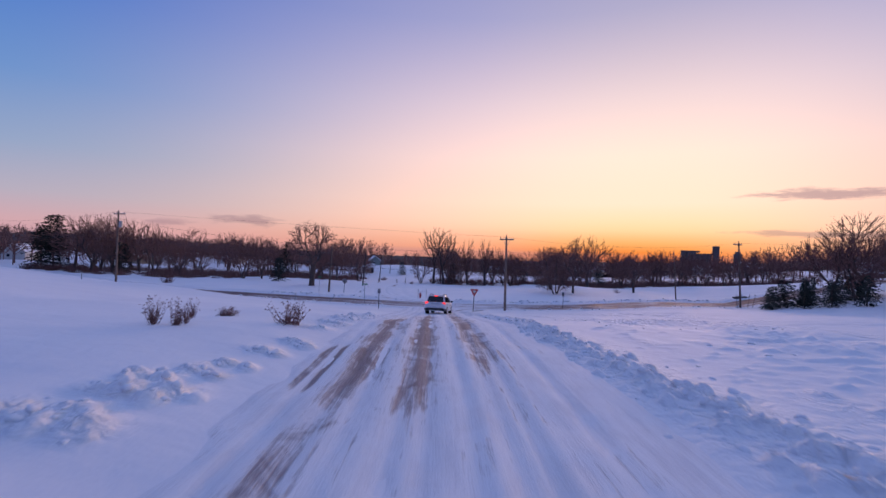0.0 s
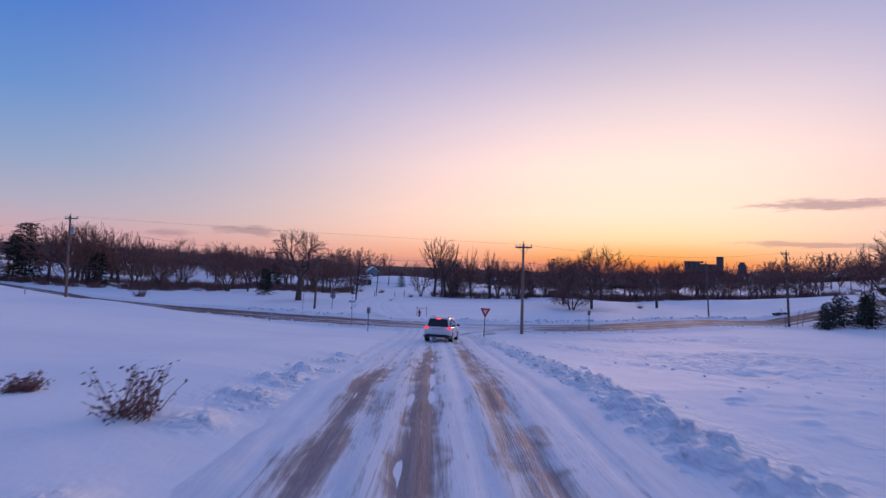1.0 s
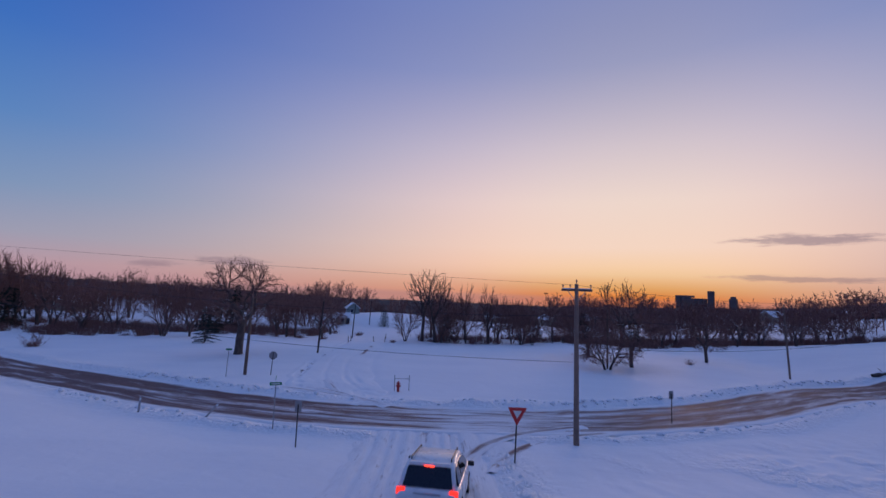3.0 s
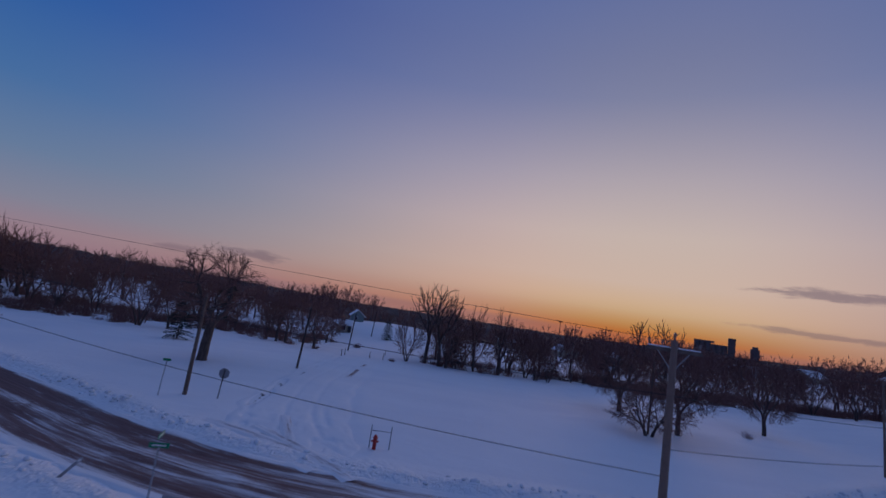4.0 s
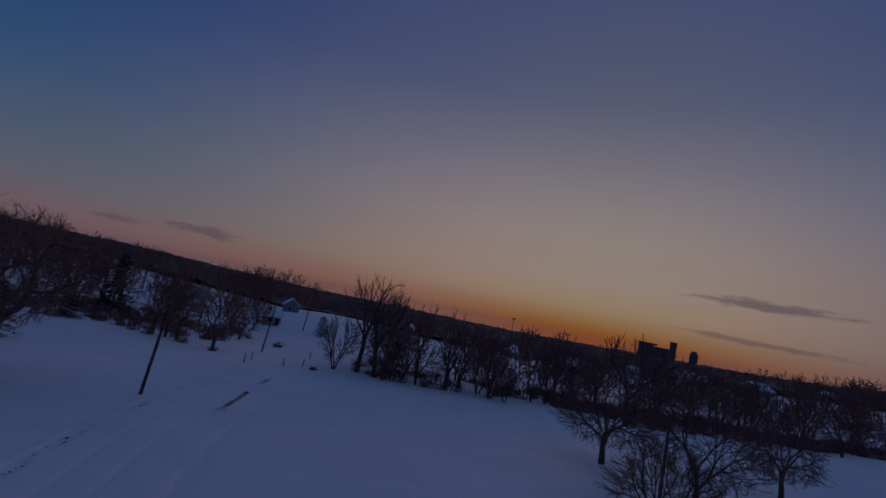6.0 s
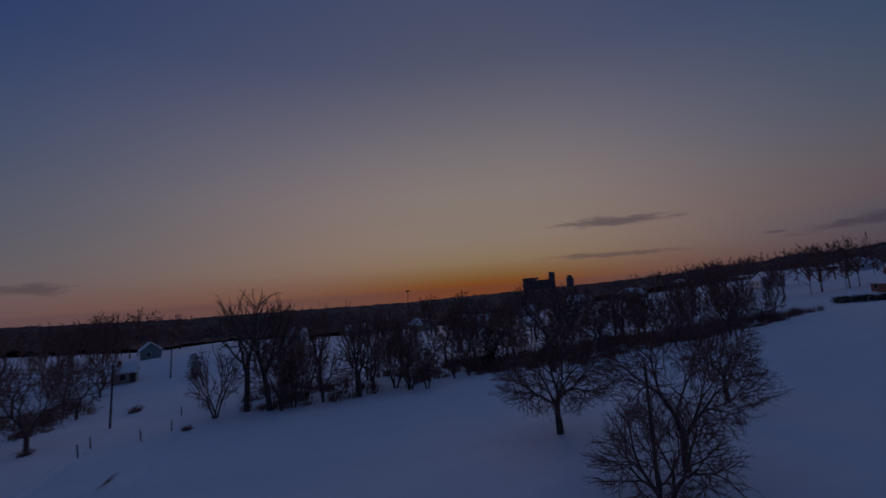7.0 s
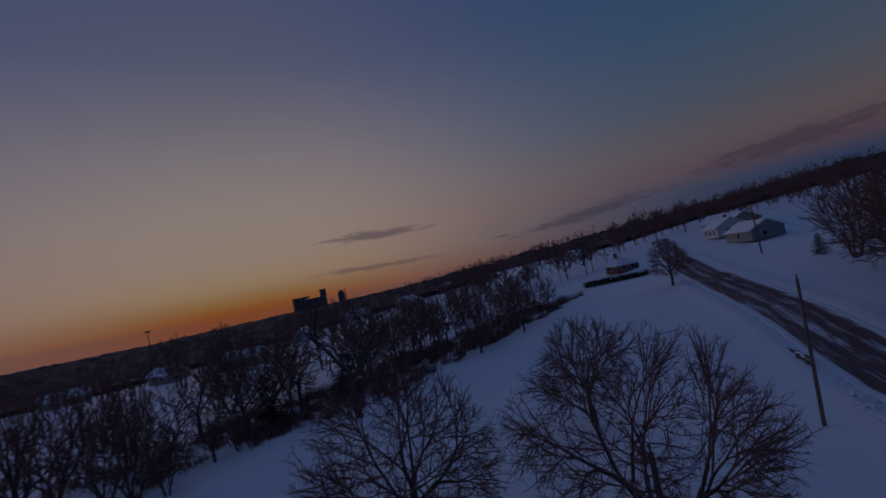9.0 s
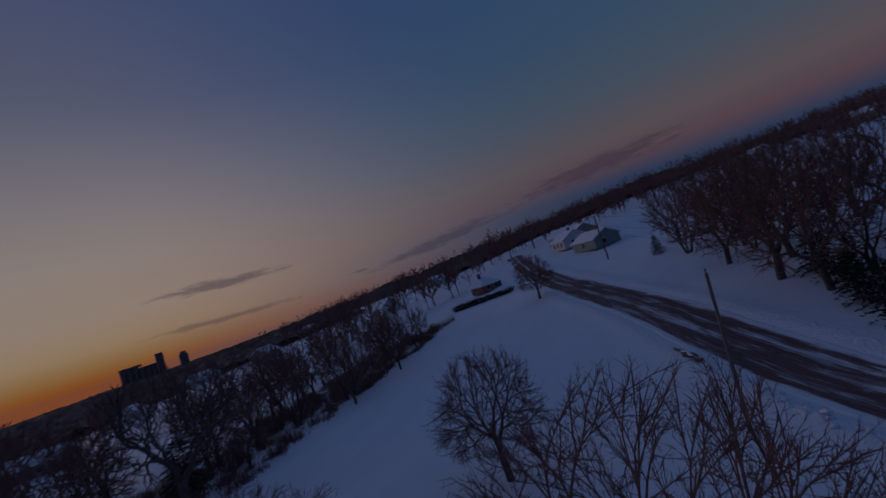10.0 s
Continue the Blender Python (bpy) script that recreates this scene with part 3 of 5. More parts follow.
def lane_ruts(u, v, x, y):
    """Half-filled wheel marks that fan out towards the road, and a trodden line beside them."""
    fan = np.exp(-v / 5.0)
    u = u + (fractal(x * 0.35, y * 0.2, 87, 3) - 0.5) * 0.5
    old = np.exp(-((u - 1.0 - 1.8 * fan) / 0.2) ** 2) + np.exp(-((u + 0.7 - 1.0 * fan) / 0.2) ** 2) + np.exp(-((u + 0.2 + 2.0 * fan) / 0.18) ** 2) * fan
    old = old * ease(fractal(u * 0.3, v * 0.09, 88, 2), 0.34, 0.6)
    ditch = np.exp(-((u + 2.9) / 0.3) ** 2) * ease(fractal(u * 0.4, v * 0.5, 91, 3), 0.4, 0.6)
    fresh = np.exp(-((u - 1.9 - 1.2 * fan) / 0.25) ** 2) * ease(fractal(u * 0.2, v * 0.12, 95, 2), 0.45, 0.6)
    trodden = ease(fractal(u * 1.4, v * 1.1, 99, 3), 0.45, 0.7) * fan * 1.4
    inner = 1 - ease(np.abs(u), 3.0, 3.6)
    fade = 1 - ease(y, 105, 128)
    return 0.03 + (inner * (-0.05 * old - 0.06 * fresh - 0.16 * trodden) - 0.26 * ditch) * fade + 0.04 * (fractal(u * 1.1, v * 0.7, 97, 3) - 0.5) - 0.1 * (1 - ease(y, 56, 58))


drive_line = np.array([(drive_x(y), y) for y in np.arange(-12, 49.6, 1.5)])
strip("driveway", drive_line, 4.5, 86, 0.16, drive_wear, DRIVE, "snow-packed drive worn to brown slush in wheel tracks", drive_ruts, (0.08, 1.3))
lane_line = np.array([(lane_mid(y), y) for y in np.arange(56.0, 132, 2.0)])
strip("lane", lane_line, 4.6, 74, 0.3, lambda u, v, x, y: np.zeros_like(u), SNOW, "snowed-over farm lane with faint wheel marks", lane_ruts, (0.14, 1.5))
# wheel tracks on packed snow: points of the line, half width, worn share (on the lane: rut shade)
TRACKS = [
    ([(0.9, 43.5), (1.4, 46.0), (3.0, 48.6), (5.6, 50.4), (9.0, 51.4)], 0.42, 0.75),
    ([(2.25, 42.4), (2.75, 44.9), (4.35, 47.5), (6.95, 49.3), (10.35, 50.3)], 0.42, 0.75),
    # next two, on the lane: dark colour painted for the shade in the ruts
    ([(-9.5, 83.2), (-9.7, 88.0), (-10.0, 92.8)], 0.34, 0.85),
    ([(-10.1, 95.8), (-10.25, 98.5), (-10.4, 101.6)], 0.34, 0.75),
    ([(-13.6, 60.6), (-10.5, 59.4), (-7.0, 57.8), (-3.6, 55.6)], 0.5, 0.42),
    ([(-10.2, 60.6), (-7.4, 58.9), (-4.6, 56.3), (-3.2, 54.6)], 0.45, 0.42),
    ([(-15.4, 59.6), (-12.0, 58.6), (-8.4, 56.9), (-5.2, 55.2)], 0.4, 0.36),
    ([(-9.6, 63.8), (-8.4, 60.8), (-7.0, 57.4), (-6.4, 55.6)], 0.4, 0.36),
]


def wear_or_rut_shade(share, length):
    return lambda u, v, x, y: share * np.exp(-((u / 0.24) ** 2)) * ease(v, 0.2, 1.6) * (1 - ease(v, length - 1.2, length)) * (0.55 + 0.9 * fractal(x * 0.8, y * 0.8, 53, 2))


for line, half, share in TRACKS:
    line = np.array(line)
    strip("tyre_track", line, half, 11, 0.15, wear_or_rut_shade(share, float(np.hypot(*np.diff(line, axis=0).T).sum())), ROAD, "dark tyre track pressed into the packed snow", lambda u, v, x, y: 0.085 - 0.03 * np.exp(-((u / 0.15) ** 2)) - 0.03 * np.abs(u), (0.05, 0.3))
strip("road", CROSS, 3.3, 38, 0.35, cross_wear, ROAD, "ploughed country road with brown slush and packed snow", cross_ruts)


# ---- trees ----
class Limbs:
    """Gathers tapered tubes for one mesh."""

    def __init__(self, far=False):
        self.verts, self.faces, self.far = [], [], far

    def tube(self, points, radii, sides):
        first = len(self.verts)
        for k, (p, r) in enumerate(zip(points, radii)):
            d = (points[min(k + 1, len(points) - 1)] - points[max(k - 1, 0)]).normalized()
            a = d.orthogonal().normalized()
            b = d.cross(a)
            for s in range(sides):
                w = 2 * math.pi * s / sides
                self.verts.append(p + a * (r * math.cos(w)) + b * (r * math.sin(w)))
        for k in range(len(points) - 1):
            for s in range(sides):
                i, j = first + k * sides + s, first + k * sides + (s + 1) % sides
                self.faces.append((i, j, j + sides, i + sides))

    def cone(self, a, b, r):
        """A thin three-sided spike; for far trees one side of it is enough."""
        d = (b - a).normalized()
        u = d.orthogonal().normalized() * r
        if self.far:
            u = Matrix.Rotation(len(self.verts) * 1.7, 3, d) @ u
            i = len(self.verts)
            self.verts += [a + u, a - u, b]
            self.faces.append((i, i + 1, i + 2))
            return
        v = d.cross(u)
        i = len(self.verts)
        self.verts += [a + u, a - u * 0.5 + v * 0.87, a - u * 0.5 - v * 0.87, b]
        self.faces += [(i, i + 1, i + 3), (i + 1, i + 2, i + 3), (i + 2, i, i + 3)]


def grown_tree(seed, tall, trunk_r, clear, wide, count, low=0.2, belly=0.45, up=0.15, hold=0.6, curl=0.08, stems=1, fine=0.009, twig=0.5, gap=0.22, shell=0.6, crook=0.0, far=False, split=0.04, arch=0.0):
    """Meshes of trunk-with-limbs and of the twiggy crown of a leafless tree, whose boughs divide again and again towards the rim of a rounded crown.

    clear: share of the height below the first fork; low, belly: where the crown begins and is widest; gap: distance between twigs; arch: how far low boughs hang."""
    rs = np.random.RandomState(seed)
    tips = []
    while len(tips) < count:
        f, a = rs.rand(), rs.uniform(-math.pi, math.pi)
        g = f / belly if f < belly else (1 - f) / (1 - belly)
        edge = wide * math.sqrt(max(0.0, 1 - (1 - g) ** 2)) * (0.8 + 0.36 * float(vnoise(a * 1.6 + 9, f * 4.0, seed)))
        if rs.rand() > (edge / wide / 1.1) ** 1.3:
            continue
        r = edge * max(rs.rand(), shell * rs.rand() + (1 - shell) * rs.rand()) ** 0.5
        tips.append((r * math.cos(a), r * math.sin(a), tall * (low + (1 - low) * f) - arch * (r / wide) ** 3))
    tips = np.array(tips)
    wood, crown = Limbs(), Limbs(far)

    def unit(v):
        return v / max(float(np.linalg.norm(v)), 1e-9)

    def girth(n):
        return fine + (trunk_r - fine) * (n / count) ** 0.56

    def sprig(a, b, d):
        """Thin twigs along the stretch from a to b."""
        n = np.linalg.norm(b - a) / gap
        for k in range(int(n + rs.rand())):
            q = a + (b - a) * rs.rand()
            e = unit(d + rs.normal(0, 0.55, 3) + (0, 0, up))
            ln = twig * rs.uniform(0.4, 1.1)
            q, q2 = Vector(q), Vector(q + e * ln)
            crown.cone(q, q2, fine)
            if not far:
                b2 = q.lerp(q2, rs.uniform(0.25, 0.7))
                crown.cone(b2, b2 + Vector(unit(e + rs.normal(0, 0.5, 3))) * ln * 0.55, fine * 0.8)

    def draw(line, radii):
        pts = [Vector(p) for p in line]
        cut = next((k for k, v in enumerate(radii) if v < split), len(radii))
        if cut > 1:
            wood.tube(pts[:cut + 1], radii[:cut + 1], 9 if radii[0] > 0.14 else 6 if not far else 5)
        cut = cut if cut > 1 else 0
        if cut < len(radii) - 1:
            crown.tube(pts[cut:], radii[cut:], 4 if radii[cut] > 0.02 and not far else 3)

    def advance(line, radii, d, goal, n, length):
        """Bends on from the end of line towards goal in two or three short steps."""
        steps = 3 if length > 0.9 else 2
        p = line[-1]
        for k in range(steps):
            d = unit(hold * d + unit(goal - p) + (0, 0, up * min(1.0, n / 8)) + rs.normal(0, curl + crook * 0.5, 3))
            p = p + d * length / steps
            if n <= 7:
                sprig(line[-1], p, d)
            line.append(p), radii.append(girth(n))
        return d

    todo = []
    spin = rs.uniform(0, 6.28)
    sector = ((np.arctan2(tips[:, 1], tips[:, 0]) - spin) % (2 * math.pi) / (2 * math.pi) * stems).astype(int) % stems
    for s in range(stems):
        mine = tips[sector == s]
        a = spin + (s + 0.5) * 2 * math.pi / stems
        tilt = 0.32 if stems > 1 else 0.03
        d = unit(np.array([math.cos(a) * tilt, math.sin(a) * tilt, 1.0]))
        p = np.array([math.cos(a) * 0.15, math.sin(a) * 0.15, -0.3]) if stems > 1 else np.array([0.0, 0.0, -0.3])
        line, radii = [p], [girth(len(mine)) * 1.5]
        for k in range(5):
            d = unit(d + rs.normal(0, 0.03 + crook * 0.1, 3) + (0, 0, 0.02))
            p = p + d * (tall * clear + 0.3) / 5
            line.append(p), radii.append(girth(len(mine)) * (1.12 - 0.03 * k))
        todo.append((line, radii, d, mine))
    while todo:
        line, radii, d, mine = todo.pop()
        if len(mine) == 1:
            advance(line, radii, d, mine[0], 1, float(np.linalg.norm(mine[0] - line[-1])))
        if not len(mine):
            draw(line, radii)
            continue
        while len(mine) > 1:
            q = line[-1]
            out = mine - q
            out = out / np.maximum(np.linalg.norm(out, axis=1), 1e-6)[:, None]
            mid = out.mean(0)
            axis = unit(np.linalg.svd(out - mid, full_matrices=False)[2][0] + rs.normal(0, 0.35, 3))
            side = (out - mid) @ axis
            bar = np.quantile(side, rs.uniform(0.3, 0.7))
            one, two = mine[side <= bar], mine[side > bar]
            if not len(one) or not len(two):
                one, two = mine[:1], mine[1:]
            if len(one) > len(two):
                one, two = two, one
            c = one.mean(0)
            start, thin = [q], [min(girth(len(one)), radii[-1])]
            span = float(np.linalg.norm(c - q))
            e = advance(start, thin, unit(d + 0.6 * unit(c - q)), c, len(one), span * (rs.uniform(0.2, 0.42) if len(one) > 1 else 1.0))
            if len(one) > 1:
                todo.append((start, thin, e, one))
            else:
                thin[-1] = fine * 0.5
                draw(start, thin)
            c = two.mean(0)
            span = float(np.linalg.norm(c - q))
            d = advance(line, radii, d, c, len(two), span * (rs.uniform(0.16, 0.36) if len(two) > 1 else 1.0))
            mine = two
        radii[-1] = fine * 0.5
        draw(line, radii)
    return mesh_of("trunk", wood.verts, wood.faces, BARK, True), mesh_of("crown", crown.verts, crown.faces, TWIG)


def plant(kind, x, y, size=1.0, turn=0.0, label="", group="", wide=1.0, name="tree", sink=0.12, z=None):
    ob = thing(name, pose(x, y, at_land(x, y, sink) if z is None else z, 0, 0, turn) @ Matrix.Diagonal((size * wide, size * wide, size, 1)), label, "tree" if name != "shrub" else "shrub", group)
    for pname, me in zip(("trunk", "crown"), kind):
        part(pname, me, None, ob)
    return ob


def conifer(seed, tall, wide, boughs, shape=0.9, low=0.04):
    """Meshes of trunk and needle crown of a dark evergreen: drooping boughs, each hung with many small sprays."""
    rng = random.Random(seed)
    wood = Limbs()
    wood.tube([Vector((0, 0, -0.2)), Vector((0, 0, tall * 0.5)), Vector((0, 0, tall * 0.97))], [0.02 * tall, 0.013 * tall, 0.01], 7)
    verts, faces = [], []
    for k in range(boughs):
        f = (k + rng.random()) / boughs
        a = k * 2.4 + rng.gauss(0, 0.3)
        reach = wide * ((1 - f) ** shape * 0.95 + 0.05) * rng.uniform(0.55, 1.12)
        root = Vector((0, 0, tall * (low + (0.97 - low) * f)))
        out = Vector((math.cos(a), math.sin(a), 0))
        side = Vector((-math.sin(a), math.cos(a), 0))
        rise = rng.uniform(-0.1, 0.25) + 0.5 * f
        for s in range(max(6, int(30 * reach / wide + 4))):
            t = rng.uniform(0.08, 1.0)
            c = root + out * reach * t + Vector((0, 0, reach * (rise * t - 0.35 * t * t))) + side * rng.gauss(0, 0.12) * reach * (1.1 - t)
            d = (out * 0.8 + side * rng.gauss(0, 0.8) + Vector((0, 0, rng.gauss(-0.1, 0.35)))).normalized() * rng.uniform(0.14, 0.34) * (0.5 + tall / 12)
            w = d.orthogonal().normalized() * rng.uniform(0.03, 0.07) * (0.6 + tall / 12)
            i = len(verts)
            verts += [c - w * 0.6, c + d * 0.5 + w, c + d * 1.15, c + d * 0.5 - w]
            faces.append((i, i + 1, i + 2, i + 3))
    return mesh_of("trunk", wood.verts, wood.faces, BARK, True), mesh_of("crown", verts, faces, NEEDLES)


OAK = grown_tree(12, 12.2, 0.45, 0.28, 5.6, 520, 0.28, 0.58, 0.0, 0.45, 0.16, fine=0.014, twig=0.85, gap=0.2, crook=0.28, arch=0.9)
BIG = grown_tree(9, 9.2, 0.2, 0.2, 4.8, 1020, 0.18, 0.58, 0.22, 0.85, 0.05, fine=0.0095, twig=0.5, gap=0.13, arch=0.6, shell=0.8)
ROUND = grown_tree(15, 8.8, 0.26, 0.12, 4.9, 1020, 0.17, 0.42, 0.15, 0.8, 0.05, fine=0.0105, twig=0.55, gap=0.13, arch=0.6)
LOW = grown_tree(21, 5.4, 0.2, 0.1, 3.8, 600, 0.12, 0.4, 0.1, 0.7, 0.08, stems=2, fine=0.0105, twig=0.55, gap=0.15, arch=0.5)
SMALL = grown_tree(27, 7.8, 0.21, 0.17, 3.7, 680, 0.2, 0.4, 0.2, 0.8, 0.05, fine=0.0105, twig=0.55, gap=0.14, arch=0.4)
MID = [grown_tree(40 + k, 10.0, 0.22, c, w, n, b, y, u, 0.6, 0.16, stems=s, fine=0.019, twig=0.75, gap=0.15, far=True, split=0.07, arch=0.8) for k, (c, w, n, u, s, b, y) in enumerate(
    ((0.2, 4.1, 210, 0.05, 1, 0.16, 0.5), (0.22, 3.4, 180, 0.12, 1, 0.18, 0.45), (0.15, 4.7, 230, 0.03, 1, 0.12, 0.5), (0.14, 4.0, 210, 0.1, 2, 0.13, 0.5), (0.1, 4.1, 200, 0.1, 3, 0.1, 0.55), (0.26, 3.5, 180, 0.1, 1, 0.2, 0.55)))]
MID.append(grown_tree(50, 10.5, 0.26, 0.16, 5.0, 430, 0.14, 0.5, 0.05, 0.6, 0.14, fine=0.0155, twig=0.7, gap=0.15, far=True, split=0.06, arch=1.2))
TALL = [grown_tree(60 + k, 14.0, 0.28, 0.28, 4.6, 90, 0.3, 0.72, 0.15, 0.6, 0.14, fine=0.024, twig=0.9, gap=0.35, far=True, shell=0.9) for k in range(2)]
SPREAD = grown_tree(61, 13.0, 0.34, 0.28, 5.8, 170, 0.3, 0.62, 0.05, 0.5, 0.16, fine=0.026, twig=0.7, gap=0.3, crook=0.35, far=True, shell=0.7)
SLIM = grown_tree(66, 11.8, 0.18, 0.3, 2.1, 110, 0.26, 0.6, 0.3, 0.8, 0.08, fine=0.02, twig=0.7, gap=0.25, far=True)
CEDAR = [conifer(70, 4.4, 2.0, 110, 0.9), conifer(71, 3.7, 2.2, 100, 0.8)]
SPRUCE = conifer(75, 8.5, 2.6, 150, 0.7)
PINE = conifer(79, 14.5, 4.8, 250, 0.35, 0.12)
JUNIPER = conifer(77, 6.5, 2.6, 130, 0.45)

plant(OAK, -24.4, 81.0, 1.0, 20, "broad old leafless tree with a thick trunk on the snowy field")
plant(BIG, 23.6, 78.5, 1.0, 130, "leafless tree with a dense twiggy crown on the snowy field")
plant(LOW, 19.8, 76.1, 1.0, 75, "low forked leafless tree on the snowy field")
plant(ROUND, 21.7, 88.4, 1.0, 10, "rounded leafless tree standing alone in the snow")
plant(SMALL, 38.5, 88.2, 1.0, 0, "small leafless tree standing alone in the snow")
plant(SMALL, 89.9, 96.8, 1.0, 140, "leafless tree beside the snowy road bend")

WOOD = "bare winter trees at the field's edge"
ROW = [  # x, y, which, size
    (-6.0, 120.3, 4, 0.85), (1.5, 119.4, 2, 0.95), (3.0, 120.1, 3, 0.6), (6.7, 120.9, 0, 0.85), (11.5, 121.1, 5, 0.95), (14.1, 125.0, 2, 0.9), (16.9, 123.2, 4, 0.85),
    (18.2, 119.7, 4, 0.8), (20.1, 117.9, 3, 0.6), (22.4, 125.1, 2, 0.9), (25.1, 120.9, 1, 0.55), (27.4, 121.1, 3, 0.5), (30.2, 124.6, 0, 0.9), (34.5, 127.8, 2, 1.05),
    (-32.4, 119.4, 1, 0.85), (-30.2, 118.5, 5, 0.8), (-28.2, 117.8, 1, 0.8), (-22.3, 115.5, 2, 0.95), (-24.6, 133.5, 2, 0.9), (-37.3, 134.2, 0, 0.8),
    (-48.3, 106.5, 4, 0.75), (-44.4, 108.0, 3, 0.75), (-67.5, 112.9, 2, 0.75), (-65.9, 120.1, 4, 0.75), (-71.1, 118.0, 4, 0.7), (-76.8, 117.8, 3, 0.85), (-85.3, 124.4, 0, 0.85), (-96.8, 132.0, 2, 0.8),
    (-108.3, 137.9, 1, 0.9), (-86.5, 116.4, 3, 0.9), (-94.5, 121.9, 0, 0.95), (-99.0, 118.5, 0, 1.0), (-93.0, 117.0, 2, 0.95), (-89.0, 119.0, 5, 0.95), (-51.5, 130.5, 1, 0.8), (-56.2, 137.9, 4, 0.9), (-72.1, 148.8, 2, 0.9), (-89.8, 161.2, 0, 0.95),
    (49.1, 122.1, 2, 0.85), (54.2, 126.3, 0, 0.9), (59.3, 124.4, 4, 0.75), (62.0, 116.7, 2, 0.8), (65.4, 120.7, 0, 0.85), (68.2, 118.8, 4, 0.85), (74.4, 116.9, 3, 0.85), (79.1, 121.3, 2, 0.85), (84.2, 122.7, 0, 0.8), (90.2, 122.7, 2, 0.75), (95.2, 123.7, 1, 0.7),
    (60.2, 66.2, 6, 1.1), (65.7, 68.2, 6, 1.15), (61.0, 63.0, 3, 1.05), (71.2, 65.7, 6, 1.1), (76.2, 70.7, 6, 1.05), (82.2, 67.7, 6, 1.1), (68.2, 58.7, 0, 1.15), (88.2, 73.7, 4, 1.1), (58.8, 50.5, 2, 1.15), (94.2, 67.7, 0, 1.2), (102.2, 73.7, 2, 1.1), (78.2, 57.5, 1, 1.2),
]
rng = random.Random(5)
for x, y, which, size in ROW:
    plant(MID[which], x, y, size * rng.uniform(0.97, 1.12) * (1.6 if x < -74 else 1.38 if x < -43 else 1.08 if x < -28 else 1.0), rng.uniform(0, 360), "leafless dark tree at the edge of the snowy field", WOOD)
for x, y, which, size, turn in ((-2.6, 121.8, 0, 1.15, 30), (0.2, 120.4, 1, 1.12, 100)):
    plant(TALL[which], x, y, size, turn, "tall bare tree rising above the wood", WOOD)
plant(SPREAD, 37.6, 114.5, 1.08, 200, "broad round-headed bare tree rising above the wood", WOOD)
for x, y, turn in ((6.9, 124.6, 0), (11.4, 122.7, 120)):
    plant(SLIM, x, y, 1.15, turn, "slim tall bare tree rising above the wood", WOOD)
# deeper wood
FILL = [((-130, -36), (124, 160), 18), ((-4, 42), (125, 150), 12), ((36, 114), (127, 160), 21), ((-155, -72), (130, 185), 7), ((-57, -26), (128, 165), 12), ((76, 120), (44, 70), 15), ((36, 66), (128, 160), 12)]
for (x0, x1), (y0, y1), count in FILL:
    for k in range(count):
        x, y = rng.uniform(x0, x1), rng.uniform(y0, y1)
        plant(MID[rng.randrange(6)], x, y, rng.uniform(0.85, 1.15) * (0.9 if x < -20 or x > 76 and y < 75 else 1.0), rng.uniform(0, 360), "leafless dark tree in the winter wood", "bare winter trees in the wood")
for x, y, kind, size in ((-36.1, 96.5, JUNIPER, 0.85), (-43.9, 117.5, JUNIPER, 0.8), (2.7, 124.0, JUNIPER, 0.9), (-85.5, 117.5, JUNIPER, 1.25), (-47.5, 134.5, SPRUCE, 1.25), (-106.0, 120.0, PINE, 1.05), (-110.5, 121.5, JUNIPER, 1.8), (-14.6, 158.8, JUNIPER, 0.75), (23.0, 127.3, JUNIPER, 0.7), (32.4, 123.9, SPRUCE, 0.8), (43.9, 125.1, JUNIPER, 1.0), (94.9, 77.5, CEDAR[0], 0.75)):
    plant(kind, x, y, size, rng.uniform(0, 360), "dark evergreen juniper among bare trees" if kind is not SPRUCE and kind is not PINE else "tall dark evergreen among bare trees", "evergreens")
for k, (x, y, s) in enumerate(((47.9, 62.8, 0.8), (49.2, 63.8, 0.95), (50.6, 64.3, 1.0), (52.2, 65.0, 1.1), (53.6, 63.6, 1.0), (54.8, 64.6, 1.0), (56.4, 65.6, 0.95), (58.8, 65.2, 0.95), (51.6, 61.0, 0.9), (54.2, 59.5, 1.0), (57.5, 62.0, 0.95), (60.8, 64.0, 1.0), (62.8, 65.2, 0.95), (65.0, 65.6, 1.0), (56.8, 57.0, 1.0))):
    plant(CEDAR[k % 2], x, y, s, k * 77, "dark low cedar on the snowy slope", "cedars on the slope", 0.95)


